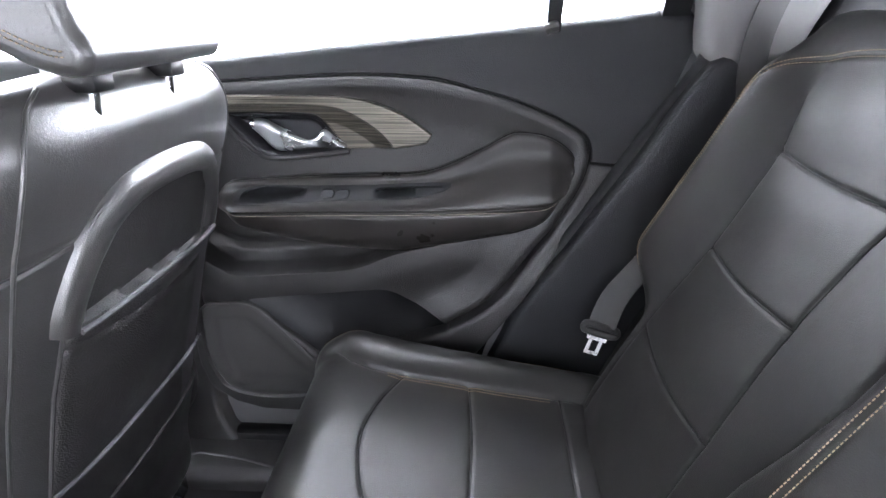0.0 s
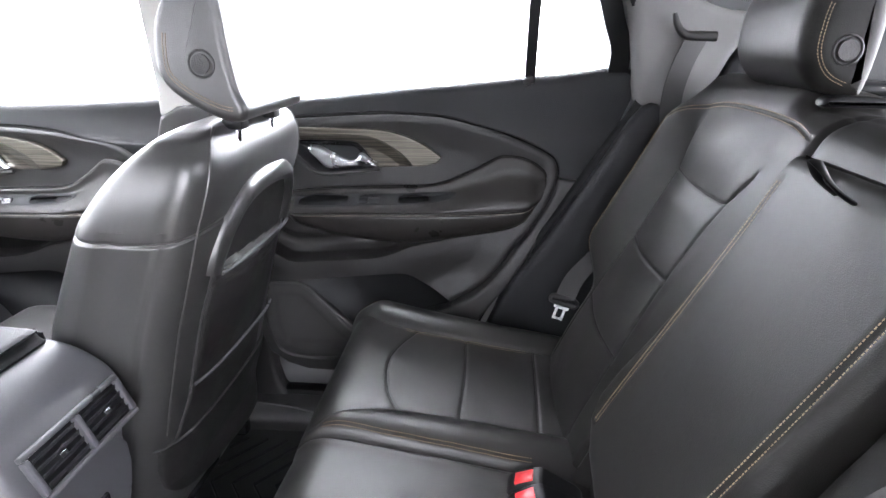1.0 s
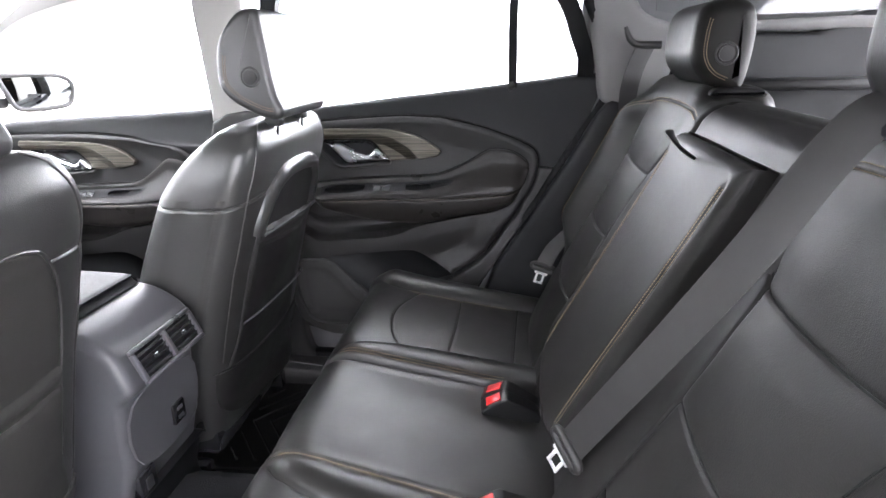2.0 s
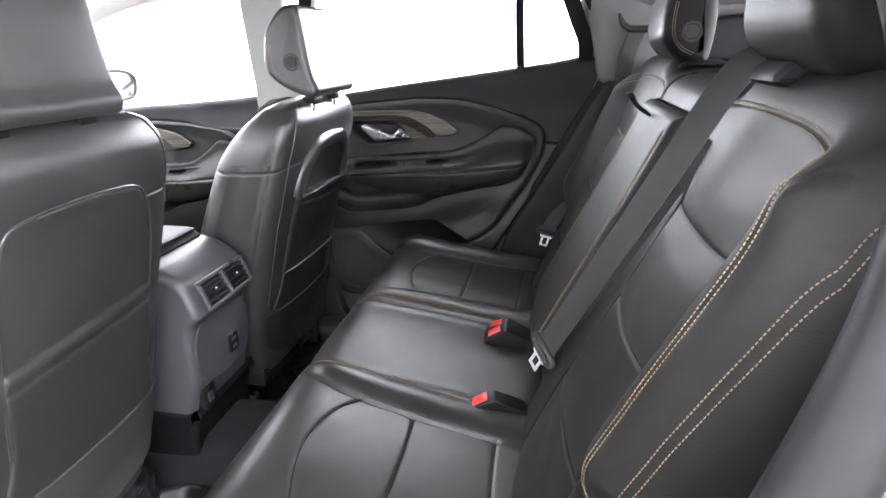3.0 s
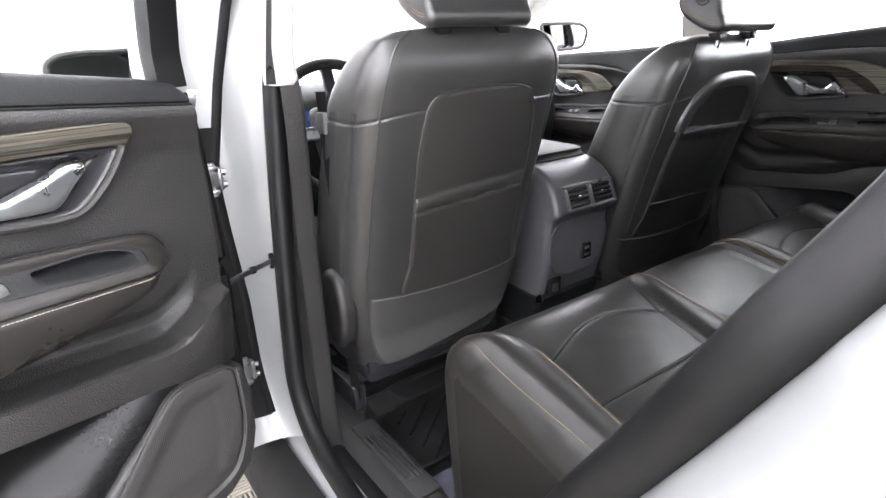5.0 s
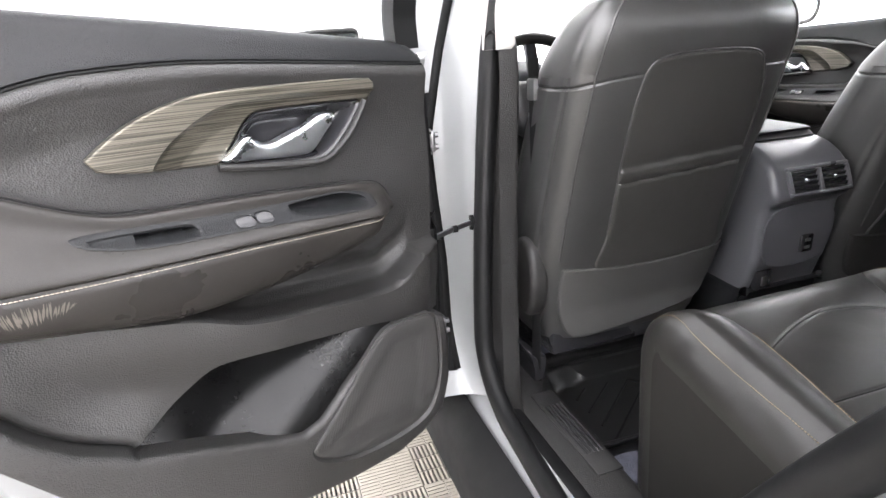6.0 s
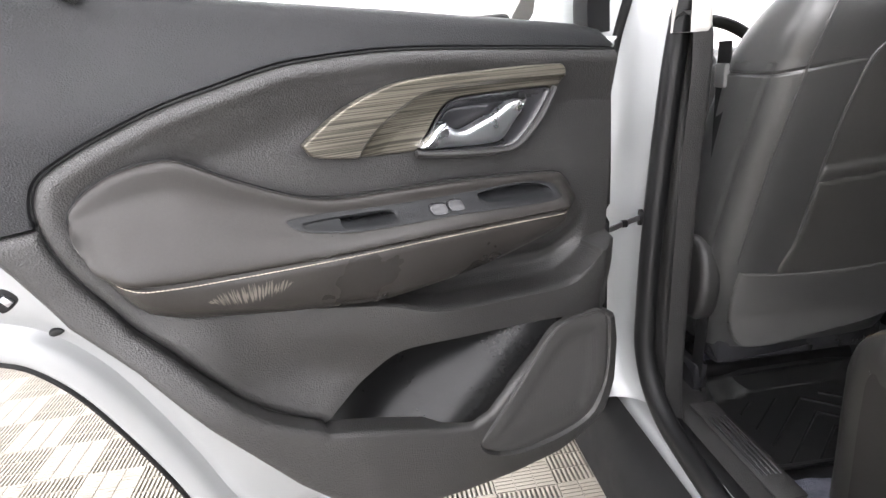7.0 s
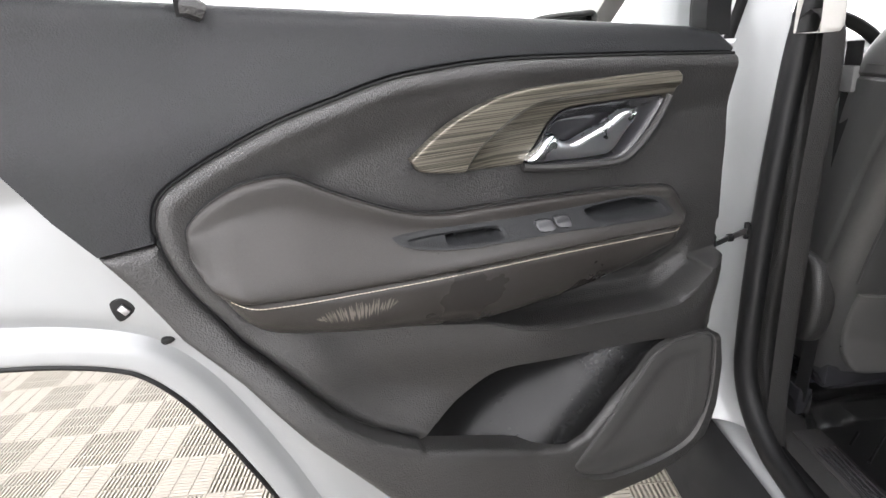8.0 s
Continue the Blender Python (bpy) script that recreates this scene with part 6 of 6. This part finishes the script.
part("webbing", belt_strip([(0.0, -0.012, 0.05), (0.002, -0.010, -0.10), (0.004, -0.006, -0.30), (-0.01, 0.0, -0.52), (-0.03, 0.01, -0.66)], 0.030, (1, 0.25, 0)), RUBBER_MATT, front_belt, "black woven webbing")
part("stop_button", box(-0.016, 0.016, -0.020, 0.004, -0.03, 0.012, 0.004), PLASTIC_GREY, front_belt, "dark grey belt tongue grip")
plate = thing("sill_plate", pose(-0.43, -0.665, 0.425), "black plastic sill plate with moulded ribs", "sill plate")
part("plate", box(-0.14, 0.14, -0.028, 0.028, 0.0, 0.005, 0.002), PLASTIC_LOW, plate)
for k in range(5):
    part("rib", box(-0.085, 0.085, -0.018 + 0.009 * k - 0.0018, -0.018 + 0.009 * k + 0.0018, 0.005, 0.0072, 0.0006, 1), PLASTIC_GLOSS, plate)

# ---------------------------------------------------------------- dashboard, wheel, mirrors
dash = thing("dashboard", pose(-1.4, 0, 0.98), "black moulded dashboard with instrument hood", "dashboard")
Kd = Matrix.Translation((1.4, 0, -0.98))
part("body", turned(headrest_data([(-1.75, 1.07), (-1.60, 1.085), (-1.42, 1.08), (-1.33, 1.045), (-1.29, 0.98), (-1.31, 0.85), (-1.36, 0.70), (-1.75, 0.66)], -0.72, 0.72, 0.03)[0], Kd), PLASTIC_SOFT, dash, "black dashboard top and face")
part("instrument_hood", turned(headrest_data([(-1.52, 1.06), (-1.45, 1.135), (-1.32, 1.125), (-1.27, 1.09), (-1.30, 1.04)], -0.60, -0.24, 0.03)[0], Kd), PLASTIC_SOFT, dash, "black instrument hood")
part("instrument_screen", turned(turned(box(-0.003, 0.003, -0.15, 0.15, -0.05, 0.05, 0.002), Matrix.Translation((-1.262, -0.42, 1.045)) @ pose(0, 0, 0, 0, -18)), Kd), SCREEN, dash, "dark blue glossy instrument glass")
part("centre_screen", turned(turned(box(-0.004, 0.004, -0.11, 0.11, -0.065, 0.065, 0.004), Matrix.Translation((-1.265, -0.02, 1.03)) @ pose(0, 0, 0, 0, -14)), Kd), SCREEN, dash, "dark glossy centre touch screen")
wheel = thing("steering_wheel", pose(-1.03, -0.42, 1.035, 0, 68, 0), "black leather steering wheel with silver spokes", "steering wheel")
wr = [(0.188 * math.cos(w), 0.188 * math.sin(w), 0) for w in np.linspace(0, 2 * math.pi, 48, False)]
part("rim", tube(wr, 0.0155, 12, True), LEATHER, wheel, "black leather wheel rim")
part("hub", headrest_data([(-0.065, -0.05), (-0.055, 0.0), (0.06, 0.0), (0.07, -0.05)], -0.075, 0.075, 0.02)[0], PLASTIC, wheel, "black wheel hub")
for a in (90, -90, 180):
    part("spoke", turned(box(0.05, 0.182, -0.018, 0.018, -0.022, -0.004, 0.006), pose(0, 0, 0, 0, 0, a)), PLASTIC_GLOSS if a == 180 else CHROME, wheel, "satin silver spoke" if a != 180 else "")


def door_mirror(m, label):
    ob = thing("door_mirror", m, label, "car mirror", "door mirrors")
    outline = curve([(-0.112, 0.055), (-0.06, 0.060), (0.03, 0.058), (0.080, 0.050), (0.108, 0.026), (0.104, -0.020), (0.084, -0.050), (0.03, -0.058), (-0.04, -0.060), (-0.082, -0.048), (-0.100, 0.0)], True, 5)
    mid = outline.mean(0)
    size = lambda k: mid + (outline - mid) * k
    housing = [[(t, y, z) for y, z in size(k)] for t, k in ((0.0, 1.0), (-0.02, 1.02), (-0.06, 0.97), (-0.10, 0.80), (-0.125, 0.5))]
    part("housing", loft(housing), PLASTIC_GLOSS, ob, "dark mirror housing", flip=True)
    part("mirror_glass", prism(size(0.94), 0.0005, 0.003, lambda u, v, h: np.stack([h, u, v], 1)), MIRROR, ob, "mirror glass")
    part("rim", tube([(0.002, y, z) for y, z in size(0.985)], 0.0085, 8, True, up=(1, 0, 0)), PLASTIC, ob, "black rim round the mirror glass")
    part("arm", box(-0.08, -0.03, -0.19, -0.09, -0.05, -0.015, 0.01), PLASTIC_GLOSS, ob)
    return ob


door_mirror(pose(-1.553, 1.03, 1.268, 0, 0, -31), "dark door mirror outside the closed front window")
door_mirror(pose(-1.40, -0.965, 1.205, 0, 0, 14) @ Matrix.Diagonal((1, -1, 1, 1)), "dark door mirror seen through the open door's window")
# check strap and hinges of the open door
strap = thing("door_check_strap", pose(-0.618, -0.790, 0.852), "dark steel door check strap bolted to the white pillar", "door check")
part("bracket", join(box(-0.008, 0.008, -0.012, 0.006, -0.012, 0.012, 0.003), box(-0.004, 0.004, -0.017, -0.008, -0.016, 0.016, 0.002)), RUBBER, strap)
part("arm", sweep([(0.0, -0.012, 0.0), (0.030, -0.06, 0.002), (0.078, -0.14, 0.000)], [(-0.002, -0.005), (0.002, -0.005), (0.002, 0.005), (-0.002, 0.005)]), STEEL, strap, "dark steel arm")
part("stop", box(0.026, 0.036, -0.066, -0.054, -0.005, 0.008, 0.002), RUBBER, strap, "black rubber end stop")
into_door = pose(HINGE[0], HINGE[1], 0, 0, 0, open_angle).inverted()
for z in (1.02, 0.60):
    at = into_door @ Matrix.Translation((-0.018, -0.036, 0))
    hg = part("door_hinge", turned(join(box(-0.682, -0.646, -0.828, -0.820, z - 0.022, z + 0.022, 0.003), box(-0.656, -0.647, -0.885, -0.824, z - 0.015, z + 0.015, 0.003), box(-0.666, -0.643, -0.845, -0.829, z - 0.027, z - 0.019, 0.002), box(-0.666, -0.643, -0.845, -0.829, z + 0.019, z + 0.027, 0.002)), at), STEEL, rear_left, "grey steel door hinge")
    part("pin", turned(tube([(-0.653, -0.837, z - 0.032), (-0.653, -0.837, z + 0.032)], 0.006, 10, up=(0, 1, 0)), at), STEEL, hg)
    for dz in (-0.012, 0.012):
        ring = [(-0.650 + 0.006 * math.cos(w), z + dz + 0.006 * math.sin(w)) for w in np.linspace(0, 2 * math.pi, 6, False)]
        part("bolt", turned(loft([[(x, -0.821, q) for x, q in ring], [(x, -0.813, q) for x, q in ring]]), at), STEEL, hg)

# ---------------------------------------------------------------- floor tiles: open ribbed squares, turned by quarter from one to the next
CELL = 0.1775


def tile_mesh(gap, base):
    datas = [] if base is None else [box(0, CELL - 0.0015, 0, CELL - 0.0015, -0.026, base, 0)]
    bottom = -0.026 if base is None else base
    n = 13
    p = CELL / n
    for k in range(n):
        a = k * p + gap / 2
        for q in range(3):
            u0, u1 = q * CELL / 3 + 0.001, (q + 1) * CELL / 3 - 0.0025
            datas.append(box(u0, u1, a, a + p - gap, bottom, 0.0, 0))
    for q in range(4):
        u = min(q * CELL / 3, CELL - 0.004)
        datas.append(box(u, u + 0.0025, 0, CELL - 0.0015, bottom, -0.001, 0))
    v, f = join(*datas)
    me = bpy.data.meshes.new("floor_tile")
    me.from_pydata([tuple(x) for x in v], [], f)
    me.materials.append(TILE)
    return me


open_tile, closed_tile = tile_mesh(0.0068, None), tile_mesh(0.0026, -0.004)
OX, OY = -1.204, -2.316
for i in range(-8, 9):
    for j in range(-6, 12):
        ob = new("floor_tile", open_tile if (i + j) % 2 else closed_tile)
        x, y = OX + i * CELL, OY + j * CELL
        ob.parent = floor
        ob.location = (x, y, 0)
        if (i + j) % 2 == 0:
            ob.rotation_euler = (0, 0, math.pi / 2)
            ob.location = (x + CELL - 0.0015, y, 0)
x0, x1, y0, y1 = OX - 8 * CELL, OX + 9 * CELL, OY - 6 * CELL, OY + 12 * CELL
W = ROOM + 0.15
for a, b, c, d in ((-W, x0 - 0.002, -W, W), (x1, W, -W, W), (x0 - 0.002, x1, -W, y0 - 0.002), (x0 - 0.002, x1, y1, W)):
    tagged(link("far_floor_tiles", *box(a, b, c, d, -0.025, -0.002, 0), TILE, floor), "beige plastic floor tiles farther off", kind="stuff")
